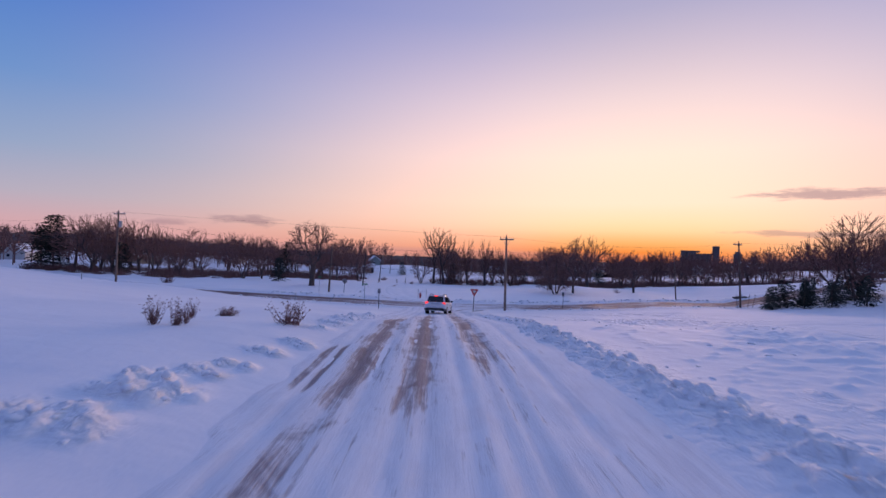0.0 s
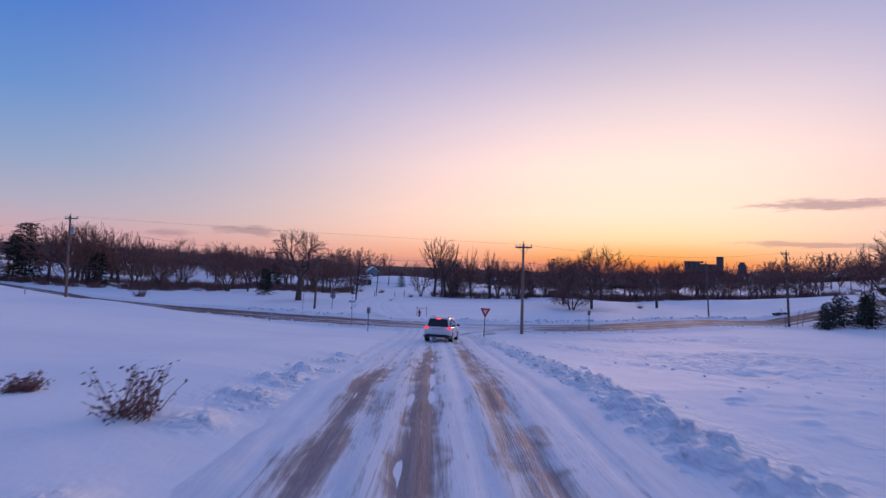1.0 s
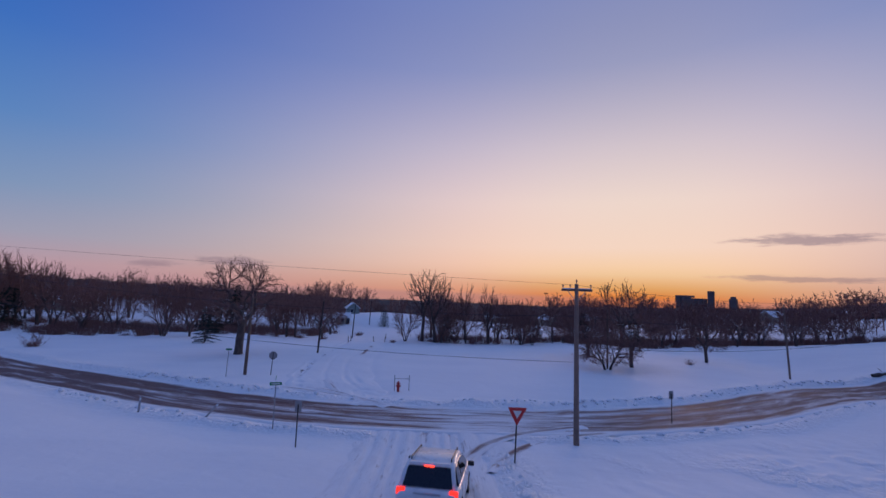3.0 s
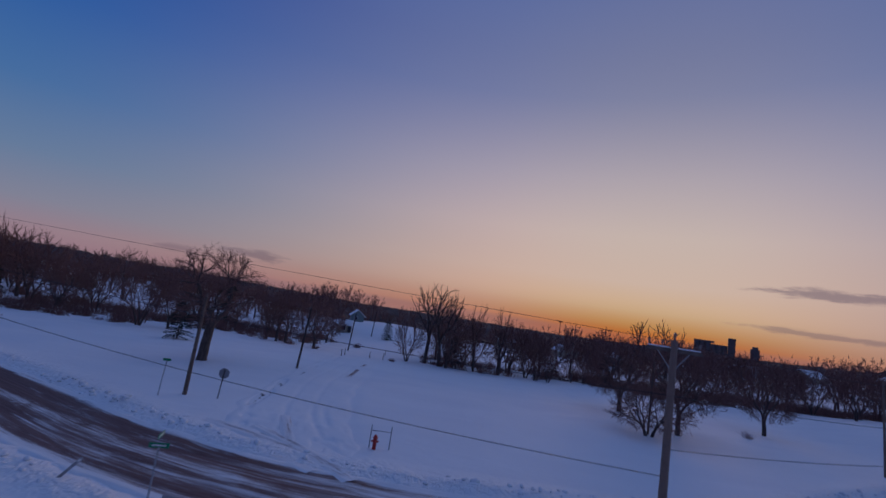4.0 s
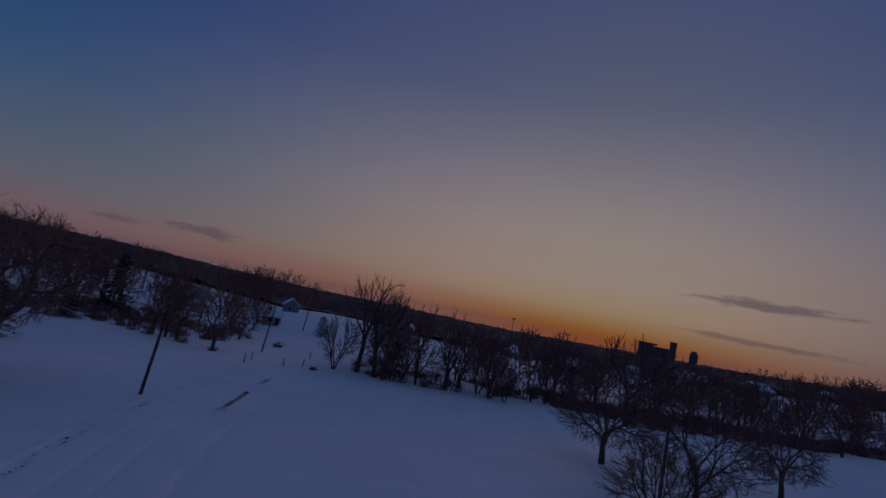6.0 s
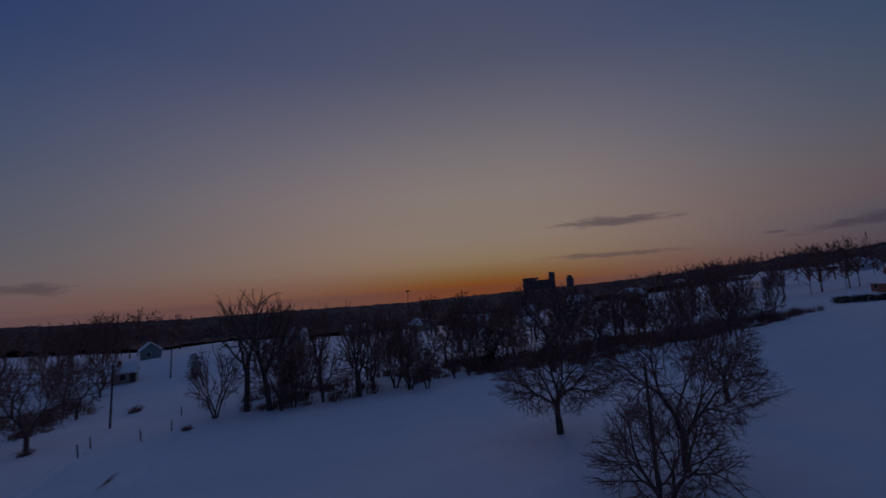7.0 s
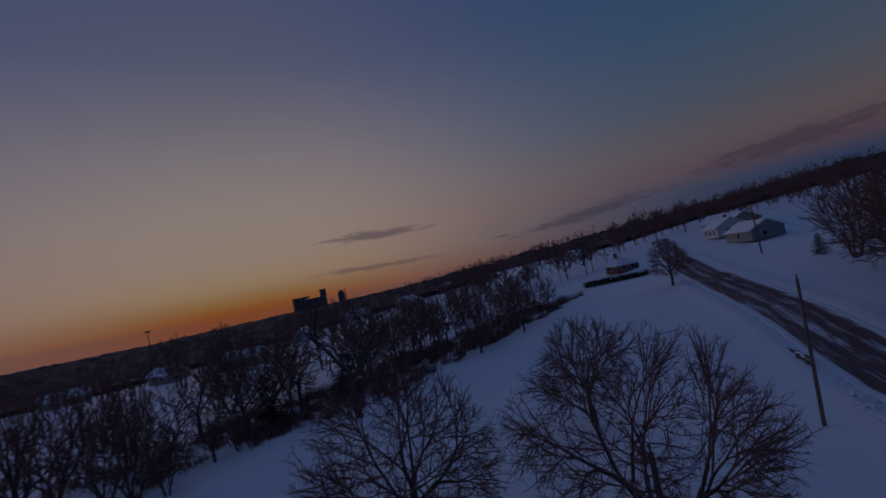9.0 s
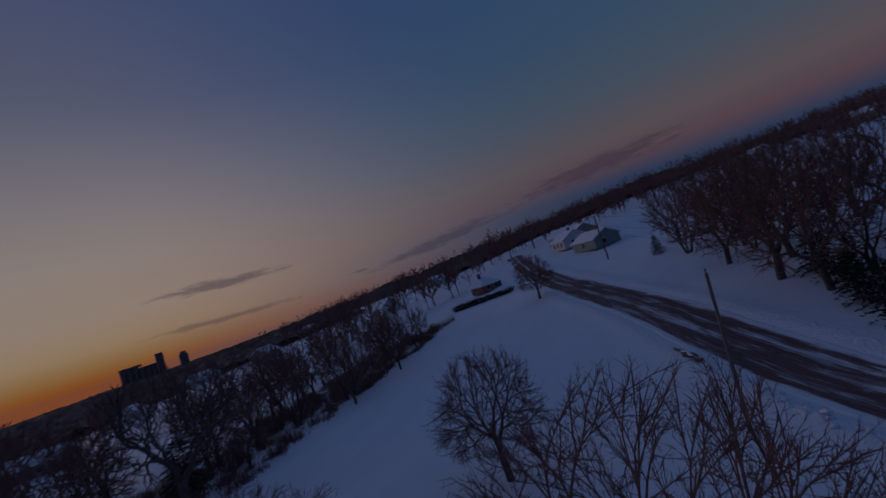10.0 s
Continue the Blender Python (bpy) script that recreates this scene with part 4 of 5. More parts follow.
def weed_bush(seed, tall, wide, stalks, leaves):
    """Meshes of stalks and dead leaves of a dry bush poking out of the snow."""
    rng = random.Random(seed)
    stems, verts, faces = Limbs(), [], []
    for k in range(stalks):
        a, lean = rng.uniform(0, 6.28), rng.uniform(0.05, 1.0)
        p = Vector((rng.gauss(0, wide * 0.12), rng.gauss(0, wide * 0.12), -0.1))
        d = Vector((math.cos(a) * lean * wide / tall, math.sin(a) * lean * wide / tall, 1)).normalized()
        ln = tall * rng.uniform(0.5, 1.0)
        pts = [p]
        for s in range(4):
            d = (d + Vector((rng.gauss(0, 0.1), rng.gauss(0, 0.1), -0.02))).normalized()
            pts.append(pts[-1] + d * ln / 4)
        stems.tube(pts, [0.011, 0.009, 0.007, 0.005, 0.003], 3)
        for s in range(leaves):
            q = pts[rng.randrange(1, 5)] + Vector((rng.gauss(0, 0.05), rng.gauss(0, 0.05), rng.gauss(0, 0.05)))
            v = Vector((rng.gauss(0, 1), rng.gauss(0, 1), rng.gauss(0, 1))).normalized() * rng.uniform(0.03, 0.08)
            w = v.orthogonal().normalized() * 0.02
            i = len(verts)
            verts += [q - w, q + v * 0.5 + w, q + v, q + v * 0.5 - w]
            faces.append((i, i + 1, i + 2, i + 3))
    return mesh_of("stem", stems.verts, stems.faces, TWIG), mesh_of("dead_leaves", verts, faces, DRY_LEAF)


def bush(kind, x, y, size=1.0, turn=0, label="dry brown bush poking out of the snow"):
    ob = thing("bush", pose(x, y, at_land(x, y), 0, 0, turn) @ Matrix.Diagonal((size, size, size, 1)), label, "bush", "dry bushes in the snow")
    for pname, me in zip(("stem", "dead_leaves"), kind):
        part(pname, me, None, ob)


TUFT, LOWTUFT, WISP = weed_bush(81, 0.8, 1.0, 52, 5), weed_bush(82, 0.34, 0.5, 60, 8), weed_bush(83, 0.85, 0.42, 20, 7)
bush(TUFT, -5.55, 12.55, 1.4, 0)
bush(WISP, -8.92, 9.9, 1.2, 90), bush(WISP, -9.3, 10.5, 0.8, 10)
bush(WISP, -8.15, 9.75, 1.15, 200), bush(WISP, -8.1, 10.2, 0.85, 140)
bush(WISP, -8.95, 12.2, 0.9, 300)
bush(LOWTUFT, -8.25, 13.4, 1.35, 40, "low dense brown bush half buried in snow")
bush(TUFT, 33.3, 83.0, 1.2, 40), bush(LOWTUFT, -8.2, 115.4, 2.2, 0), bush(LOWTUFT, -17.6, 132.9, 3.6, 61.1), bush(LOWTUFT, -21.4, 113.2, 2.6, 61.1), bush(TUFT, -55.9, 88.7, 3.0, 10)


# ---- poles and wires ----
def pole(x, y, tall, lean=(0, 0), arm=None, tank=False, z=None, label="weathered wooden utility pole standing in snow", r=0.15, span=2.4, wood=None):
    ob = thing("utility_pole", pose(x, y, at_land(x, y) if z is None else z), label, "utility pole", "utility poles")
    bm = bmesh.new()
    top = Vector((lean[0], lean[1], tall))
    rod(bm, (0, 0, -0.4), top, r, r * 0.66, 12)
    part("pole", bm, wood or POLE_WOOD, ob)
    if arm is not None:
        c, s = math.cos(radians(arm)), math.sin(radians(arm))
        bm = bmesh.new()
        box(bm, (span, 0.1, 0.12), top + Vector((-s * 0.14, c * 0.14, -0.32)), 0.01, Matrix.Rotation(radians(arm), 4, "Z"))
        part("crossarm", bm, OLD_WOOD, ob, "weathered timber crossarm with snow on top")
        bm = bmesh.new()
        box(bm, (span - 0.1, 0.09, 0.05), top + Vector((-s * 0.14, c * 0.14, -0.243)), 0.012, Matrix.Rotation(radians(arm), 4, "Z"))
        part("snow_cap", bm, SNOW, ob, "thin snow on the crossarm")
        for e in (-span * 0.45, -span * 0.21, span * 0.45):
            bm = bmesh.new()
            p = top + Vector((c * e - s * 0.14, s * e + c * 0.14, -0.24))
            rod(bm, p, p + Vector((0, 0, 0.12)), 0.02, 0.02, 6), rod(bm, p + Vector((0, 0, 0.1)), p + Vector((0, 0, 0.16)), 0.05, 0.035, 8), rod(bm, p + Vector((0, 0, 0.16)), p + Vector((0, 0, 0.22)), 0.035, 0.045, 8)
            part("insulator", bm, CERAMIC, ob)
        for e in (-span * 0.29, span * 0.29):
            bm = bmesh.new()
            rod(bm, top + Vector((-s * 0.12, c * 0.12, -1.0)), top + Vector((c * e - s * 0.16, s * e + c * 0.16, -0.36)), 0.018, 0.018, 5)
            part("brace", bm, STEEL, ob)
    bm = bmesh.new()
    rod(bm, top, top + Vector((0, 0, 0.14)), 0.03, 0.03, 6), rod(bm, top + Vector((0, 0, 0.12)), top + Vector((0, 0, 0.24)), 0.055, 0.04, 8)
    part("insulator", bm, CERAMIC, ob)
    if tank:
        bm = bmesh.new()
        rod(bm, (0.36, 0, tall - 2.2), (0.36, 0, tall - 1.4), 0.22, 0.22, 14), rod(bm, (0.36, 0, tall - 1.4), (0.36, 0, tall - 1.28), 0.22, 0.12, 14)
        part("transformer", bm, GREY_PAINT, ob, "grey drum transformer")
        bm = bmesh.new()
        box(bm, (0.3, 0.22, 0.42), (0.36, 0, tall - 4.5), 0.02), box(bm, (0.3, 0.05, 0.05), (0.15, 0, tall - 4.42))
        part("meter_box", bm, DARK_STEEL, ob, "small dark box on a bracket")
    return ob.matrix_basis.translation + top


def wire(a, b, sag, r=0.009, label="thin sagging power line between poles"):
    a, b = Vector(a), Vector(b)
    limbs = Limbs()
    pts = [a.lerp(b, k / 28) - Vector((0, 0, sag * 4 * (k / 28) * (1 - k / 28))) for k in range(29)]
    limbs.tube(pts, [r] * 29, 4)
    tagged(new("power_line", mesh_of("power_line", limbs.verts, limbs.faces, WIRE)), label, "power line", "overhead power lines")


pA = pole(7.14, 47.24, 8.32, (-0.07, -0.06), arm=-22, span=1.6, label="tall wooden utility pole with a snow-capped crossarm")
pL = pole(-45.9, 60.0, 10.7 - at_land(-45.9, 60.0), (0, 0), arm=-20, tank=True, label="wooden utility pole with crossarm and transformer drum")
pR = pole(45.2, 65.1, 9.8, (-0.95, -0.6), arm=32, label="wooden utility pole with a crossarm beside the road")
pC = pole(-17.3, 65.5, 6.9, (0.55, -0.9), label="leaning bare wooden utility pole in the snow")
pole(40.9, 75.9, 8.3, (-0.85, -0.45), label="bare wooden utility pole in the snowy field", r=0.115)
pole(20.1, 77.0, 6.6, label="thin wooden pole standing among bare branches", r=0.11)
pD = pole(-15.5, 84.6, 6.8, (0.5, -0.3), label="dark wooden pole beside the snowy lane", r=0.13, wood=DARK_WOOD)
pF = pole(-17.6, 123.0, 7.2, (0.4, 0), label="dark wooden pole beside the snowy lane", r=0.13, wood=DARK_WOOD)
pG = pole(-19.2, 161.0, 7.2, (0.4, 0), label="dark wooden pole beside the snowy lane", r=0.13, wood=DARK_WOOD)
pW = pole(-101.5, 91.5, 9.4, (0, 0), arm=-25, label="wooden utility pole with a crossarm beside the road")
pX = pole(106.2, 86.2, 8.8, (0, 0), arm=22, label="wooden utility pole with a crossarm beside the road")
for low_l, low_a, low_r, sag in ((0.0, 0.05, 0.1, 0.15), (1.0, 1.7, 1.9, 1.25), (2.8, 4.1, 3.3, 1.3)):
    dl, da, dr = Vector((0, 0, -low_l)), Vector((0, 0, -low_a)), Vector((0, 0, -low_r))
    r = 0.009 if low_l == 0 else 0.014
    wire(pW + dr, pL + dl, 0.9, r), wire(pL + dl, pA + da, sag, r), wire(pA + (dr if low_a > 4 else da), pR + dr, 0.9, r), wire(pR + dr, pX + dr, 0.9, r)
wire(pC, pD, 0.5), wire(pD, pF, 0.6), wire(pF, pG, 0.6)


# ---- signs and roadside things ----
def sign_post(ob, tall, r=0.035, mat=None, sides=8):
    bm = bmesh.new()
    rod(bm, (0, 0, -0.3), (0, 0, tall), r, r, sides)
    part("post", bm, mat or DARK_STEEL, ob)


def plate(outline, mat, ob, name, y, depth=0.012, label=""):
    bm = bmesh.new()
    prism(bm, outline, depth)
    bmesh.ops.translate(bm, vec=(0, y, 0), verts=bm.verts)
    return part(name, bm, mat, ob, label)


def ring(n, r, z, spin=0.0):
    return [(r * math.cos(2 * math.pi * k / n + spin), z + r * math.sin(2 * math.pi * k / n + spin)) for k in range(n)]


ob = thing("yield_sign", pose(3.36, 44.0, at_land(3.36, 44.0), 0, 1.5, 4), "red and white triangular give-way sign on a dark post", "road sign")
sign_post(ob, 2.1)
plate([(-0.43, 2.42), (-0.40, 2.45), (0.40, 2.45), (0.43, 2.42), (0.03, 1.70), (-0.03, 1.70)], SIGN_RED, ob, "panel", -0.05, label="red triangular sign panel")
plate([(-0.2, 2.31), (0.2, 2.31), (0.0, 1.96)], SIGN_WHITE, ob, "white_field", -0.06)
ob = thing("stop_sign", pose(-15.0, 65.6, at_land(-15.0, 65.6), 0, 3, 8), "back of an octagonal road sign on a leaning post", "road sign")
sign_post(ob, 2.0)
plate(ring(8, 0.38, 1.72, math.pi / 8), SIGN_BACK, ob, "panel", 0.05, label="bare metal back of octagonal panel")
ob = thing("street_name_sign", pose(-8.9, 48.4, at_land(-8.9, 48.4), 0, 0, 0), "green street name sign on a steel post", "road sign")
sign_post(ob, 2.3, 0.03, STEEL)
for z, a in ((2.36, 15), (2.7, 104.5)):
    bm = bmesh.new()
    box(bm, (0.62, 0.012, 0.17), (0, 0, z), 0.004, Matrix.Rotation(radians(a), 4, "Z"))
    blade = part("blade", bm, SIGN_GREEN, ob, "green name blade")
    bm = bmesh.new()
    box(bm, (0.44, 0.02, 0.05), (0, 0, z), 0.002, Matrix.Rotation(radians(a), 4, "Z"))
    part("lettering_bar", bm, SIGN_WHITE, blade)
ob = thing("street_name_sign", pose(-18.5, 64.4, at_land(-18.5, 64.4), 0, 2, 30), "green street name sign on a steel post", "road sign")
sign_post(ob, 2.3, 0.03, STEEL)
bm = bmesh.new()
box(bm, (0.5, 0.012, 0.16), (0, 0, 2.36), 0.004)
part("blade", bm, SIGN_GREEN, ob, "green name blade")
for x, y, t in ((-6.85, 45.6, 0), (15.2, 53.1, 10)):
    ob = thing("road_sign", pose(x, y, at_land(x, y), 0, 0, t), "small rectangular sign seen from its plain back" if x < 0 else "small pale rectangular sign on a thin post", "road sign")
    sign_post(ob, 2.0, 0.03)
    plate([(-0.16, 1.62), (0.16, 1.62), (0.16, 2.14), (-0.16, 2.14)], SIGN_BACK, ob, "panel", 0.045)
for x, y, tilt in ((-17.8, 51.2, 4), (-13.4, 50.4, 40), (-50.0, 59.0, 2)):
    ob = thing("delineator", pose(x, y, at_land(x, y), 0, tilt, 10), "short grey roadside marker post in the snow", "marker post", "roadside markers")
    bm = bmesh.new()
    box(bm, (0.11, 0.03, 1.1), (0, 0, 0.4), 0.01)
    part("post", bm, GREY_PAINT, ob)
    bm = bmesh.new()
    box(bm, (0.09, 0.036, 0.14), (0, 0, 0.82), 0.004)
    part("reflector", bm, SIGN_WHITE, ob)
ob = thing("fire_hydrant", pose(-3.03, 59.8, at_land(-3.03, 59.8), 0, 0, 0), "red fire hydrant standing in the snow", "fire hydrant")
bm = bmesh.new()
rod(bm, (0, 0, -0.2), (0, 0, 0.62), 0.11, 0.105, 14), rod(bm, (0, 0, 0.6), (0, 0, 0.66), 0.15, 0.15, 14), rod(bm, (0, 0, 0.66), (0, 0, 0.8), 0.13, 0.05, 14)
part("barrel", bm, HYDRANT_RED, ob)
for a in (0.0, 191.3, 270):
    bm = bmesh.new()
    d = Vector((math.cos(radians(a)), math.sin(radians(a)), 0))
    rod(bm, d * 0.08 + Vector((0, 0, 0.45)), d * 0.2 + Vector((0, 0, 0.45)), 0.06, 0.065, 10)
    part("outlet", bm, HYDRANT_RED, ob)
ob = thing("guard_rack", pose(-2.8, 60.1, at_land(-2.8, 60.1), 0, 0, 5), "thin metal guard posts with a crossbar round the hydrant", "guard rail")
for x in (-0.55, 0.6):
    bm = bmesh.new()
    rod(bm, (x, 0, -0.3), (x, 0, 1.25), 0.03, 0.03, 8)
    part("post", bm, STEEL, ob)
bm = bmesh.new()
rod(bm, (-0.55, 0, 0.95), (0.6, 0, 0.95), 0.022, 0.022, 8)
part("crossbar", bm, STEEL, ob)
# log, stakes and fence posts
ob = thing("fallen_log", pose(53.4, 77.7, at_land(53.4, 77.7) + 0.1, 0, 0, 23), "dark fallen log half buried in snow beside the road", "log")
log = Limbs()
log.tube([Vector((-2.2 + 0.55 * k, 0.12 * math.sin(k * 1.9), 0.06 * math.cos(k * 2.3))) for k in range(9)], [0.1, 0.2, 0.24, 0.21, 0.26, 0.2, 0.22, 0.16, 0.05], 8)
log.tube([Vector((0.3, 0, 0.1)), Vector((0.6, 0.35, 0.45)), Vector((0.7, 0.6, 0.65))], [0.07, 0.05, 0.02], 5)
part("trunk", mesh_of("trunk", log.verts, log.faces, BARK, True), None, ob)
log = Limbs()
log.tube([Vector((-1.2 + 0.4 * k, 0.05 + 0.1 * math.sin(k * 1.7), 0.19)) for k in range(6)], [0.02, 0.11, 0.13, 0.1, 0.12, 0.02], 7)
part("snow_cap", mesh_of("snow_cap", log.verts, log.faces, SNOW, True), None, ob, "thin snow lying on the log")
for x, y, lean in ((44.1, 64.2, -6), (46.6, 65.6, 5), (47.6, 66.0, 9)):
    ob = thing("stake", pose(x, y, at_land(x, y), 3, lean, 0), "thin dark stake standing in snow beside the road pole", "stake", "stakes beside the pole")
    bm = bmesh.new()
    rod(bm, (0, 0, -0.3), (0, 0, 2.1), 0.035, 0.025, 6)
    part("stick", bm, OLD_WOOD, ob)
for x, y in ((-15.9, 109.4), (-16.0, 112.6), (-9.9, 116.7), (-11.6, 112.1), (-10.6, 125.6)):
    ob = thing("fence_post", pose(x, y, at_land(x, y), rng.uniform(-5, 5), rng.uniform(-5, 5), 0), "dark wooden fence post in the snow", "fence post", "fence posts by the lane")
    bm = bmesh.new()
    rod(bm, (0, 0, -0.3), (0, 0, 1.15), 0.07, 0.06, 8)
    part("post", bm, OLD_WOOD, ob)


# ---- lumps broken off the snow crust ----
def lump_heap(name, spots, mat, label, category):
    """One mesh of many rough lumps: spots of (x, y, radius, sink)."""
    rng = random.Random(23)
    bm = bmesh.new()
    bmesh.ops.create_icosphere(bm, subdivisions=2, radius=1.0)
    ball = np.array([tuple(v.co) for v in bm.verts])
    tris = np.array([[v.index for v in f.verts] for f in bm.faces])
    bm.free()
    verts, faces = [], []
    for k, (x, y, r, sink) in enumerate(spots):
        shift = rng.uniform(0, 90)
        rough = 0.25 + 1.5 * fractal(ball[:, 0] * 1.7 + ball[:, 2] * 0.9 + shift, ball[:, 1] * 1.7 - ball[:, 2] * 1.1, k % 7, 3)
        p = ball * rough[:, None] * r * np.array([rng.uniform(0.7, 1.4), rng.uniform(0.7, 1.4), rng.uniform(0.55, 0.95)])
        a = rng.uniform(0, 6.28)
        c, s = math.cos(a), math.sin(a)
        verts.append(np.stack([p[:, 0] * c - p[:, 1] * s + x, p[:, 0] * s + p[:, 1] * c + y, p[:, 2] + at_land(x, y) - r * sink + 0.15 * r], -1))
        faces.append(tris + k * len(ball))
    tagged(new(name, mesh_of(name, np.concatenate(verts).tolist(), np.concatenate(faces).tolist(), mat, True)), label, category, kind="stuff")


spots = []
for k in range(330):
    y = rng.uniform(-5, 1) if k < 50 else rng.uniform(0, 30)
    spots.append((float(drive_x(y) + right_bank(y)) + rng.gauss(0.1, float(np.interp(y, [-5, 6, 20], [0.9, 0.75, 0.5]))), y, rng.uniform(0.04, 0.12), 0.45))
for x0, y0, count, wide in HEAPS:
    for k in range(count):
        spots.append((x0 + rng.gauss(0, wide), y0 + rng.gauss(0, wide), rng.uniform(0.04, 0.11), 0.4))
for k in range(60):
    x, y = rng.uniform(7, 17), rng.uniform(5, 26)
    spots.append((x, y, rng.uniform(0.04, 0.1), 0.5))
for k in range(420):
    x = rng.uniform(-28, 46)
    side = 1 if rng.random() < 0.7 else -1
    if side < 0 and -6 < x < 7 or side > 0 and -12 < x < 1 and rng.random() < 0.7:
        continue
    spots.append((x, float(road_y(x)) + side * (4.1 + rng.gauss(0, 0.35)) * 1.05, rng.uniform(0.06, 0.17), 0.25))
lump_heap("snow_lumps", spots, SNOW, "broken lumps of snow thrown up beside drive and road", "snow lumps")
spots = []
for k in range(110):
    y = rng.uniform(64.0, 87.0) if k < 85 else rng.uniform(87, 112)
    spots.append((float(np.interp(y, [64.4, 70.8, 80.5, 86.2, 112], [-12.4, -13.1, -13.7, -13.6, -15.4])) + rng.gauss(0, 0.2), y, rng.uniform(0.04, 0.1), 0.5))
lump_heap("earth_clods", spots, EARTH, "dark frozen clods lying along the lane's edge", "clods")


# ---- buildings ----
def house(x, y, turn, wide, deep, wall_h, roof_h, wall_mat, label, hip=False, windows=2, lamp=False, z=None, door=True):
    ob = thing("house", pose(x, y, (at_land(x, y) if z is None else z) - 0.1, 0, 0, turn), label, "house", "houses")
    bm = bmesh.new()
    if hip:
        box(bm, (wide, deep, wall_h), (0, 0, wall_h / 2))
    else:
        prism(bm, [(-deep / 2, 0), (deep / 2, 0), (deep / 2, wall_h), (0, wall_h + roof_h), (-deep / 2, wall_h)], wide, Matrix.Rotation(radians(90), 4, "Z"))
    part("wall", bm, wall_mat, ob)
    bm = bmesh.new()
    e, up = 0.4, 0.22
    w, d = wide / 2 + e, deep / 2 + e
    low = wall_h - roof_h * e / (deep / 2)
    if hip:
        k = max(wide / 2 - deep / 2, 0.3)
        pts = [(-w, -d, low), (w, -d, low), (w, d, low), (-w, d, low), (-k, 0, wall_h + roof_h), (k, 0, wall_h + roof_h)]
        fs = [(0, 1, 5, 4), (1, 2, 5), (2, 3, 4, 5), (3, 0, 4)]
        vs = [bm.verts.new(p) for p in pts]
        lowv = [bm.verts.new((p[0], p[1], p[2] - up)) for p in pts[:4]]
        for f in fs:
            bm.faces.new([vs[i] for i in f])
        for i in range(4):
            j = (i + 1) % 4
            bm.faces.new((vs[i], lowv[i], lowv[j], vs[j]))
        bm.faces.new(lowv[::-1])
    else:
        prism(bm, [(-d, low), (0, wall_h + roof_h + 0.02), (d, low), (d, low + up), (0, wall_h + roof_h + up + 0.03), (-d, low + up)], 2 * w, Matrix.Rotation(radians(90), 4, "Z"))
    part("roof", bm, SNOW, ob, "roof covered in thick snow")
    for side in (-1, 1):
        for k in range(windows):
            px = wide * ((k + 0.7) / (windows + 0.4) - 0.5)
            bm = bmesh.new()
            box(bm, (1.2, 0.1, 1.3), (px, side * (deep / 2 + 0.02), wall_h * 0.55), 0.02)
            win = part("window", bm, SIDING_WHITE, ob)
            bm = bmesh.new()
            box(bm, (1.0, 0.04, 1.1), (px, side * (deep / 2 + 0.075), wall_h * 0.55))
            part("pane", bm, WINDOW_DARK, win)
    for side in (-1, 1):
        bm = bmesh.new()
        box(bm, (0.1, 1.1, 1.2), (side * (wide / 2 + 0.02), deep * 0.12, wall_h * 0.55), 0.02)
        win = part("window", bm, SIDING_WHITE, ob)
        bm = bmesh.new()
        box(bm, (0.04, 0.9, 1.0), (side * (wide / 2 + 0.075), deep * 0.12, wall_h * 0.55))
        part("pane", bm, WINDOW_DARK, win)
    if door:
        bm = bmesh.new()
        box(bm, (0.95, 0.08, 2.05), (wide * 0.42, -deep / 2 - 0.02, 1.1), 0.02)
        part("door", bm, ROOF_DARK, ob)
    if lamp:
        bm = bmesh.new()
        box(bm, (0.35, 0.2, 0.3), (wide * 0.42, -deep / 2 - 0.15, 2.5), 0.05)
        part("porch_lamp", bm, LAMP_WARM, ob, "lit warm porch lamp")
    bm = bmesh.new()
    box(bm, (0.6, 0.6, 1.3), (-wide * 0.2, 0, wall_h + roof_h + 0.3), 0.03)
    part("chimney", bm, BRICK, ob)
    return ob


house(122.6, 117.6, -35, 5.8, 5.2, 2.2, 1.7, BRICK, "small brick house with a snow-covered hip roof", hip=True)
house(129.0, 90.0, 35, 11.0, 6.5, 2.3, 1.7, SIDING_GREEN, "long grey-green outbuilding with a snow-covered gable roof", windows=1)
house(145.5, 98.5, 30, 10.0, 7.0, 2.5, 2.0, SIDING_WHITE, "white house with a snow-covered roof on the hill", windows=3)
house(152.0, 95.5, 20, 10.0, 7.0, 2.5, 2.0, SIDING_TAN, "tan house with a snow-covered roof on the hill", windows=3, lamp=True)
house(158.0, 100.5, 60, 10.0, 7.0, 2.5, 2.0, SIDING_WHITE, "white house with a snow-covered roof on the hill", windows=3)
house(-29.0, 188.0, 106, 5.8, 4.2, 2.2, 1.7, SIDING_GREEN, "small pale farmhouse with a snowy gable roof", windows=2)
house(-27.5, 163.5, 5, 3.9, 3.2, 2.1, 1.1, SIDING_TAN, "low tan shed with a snowy roof beside the lane", windows=1)
rng = random.Random(9)
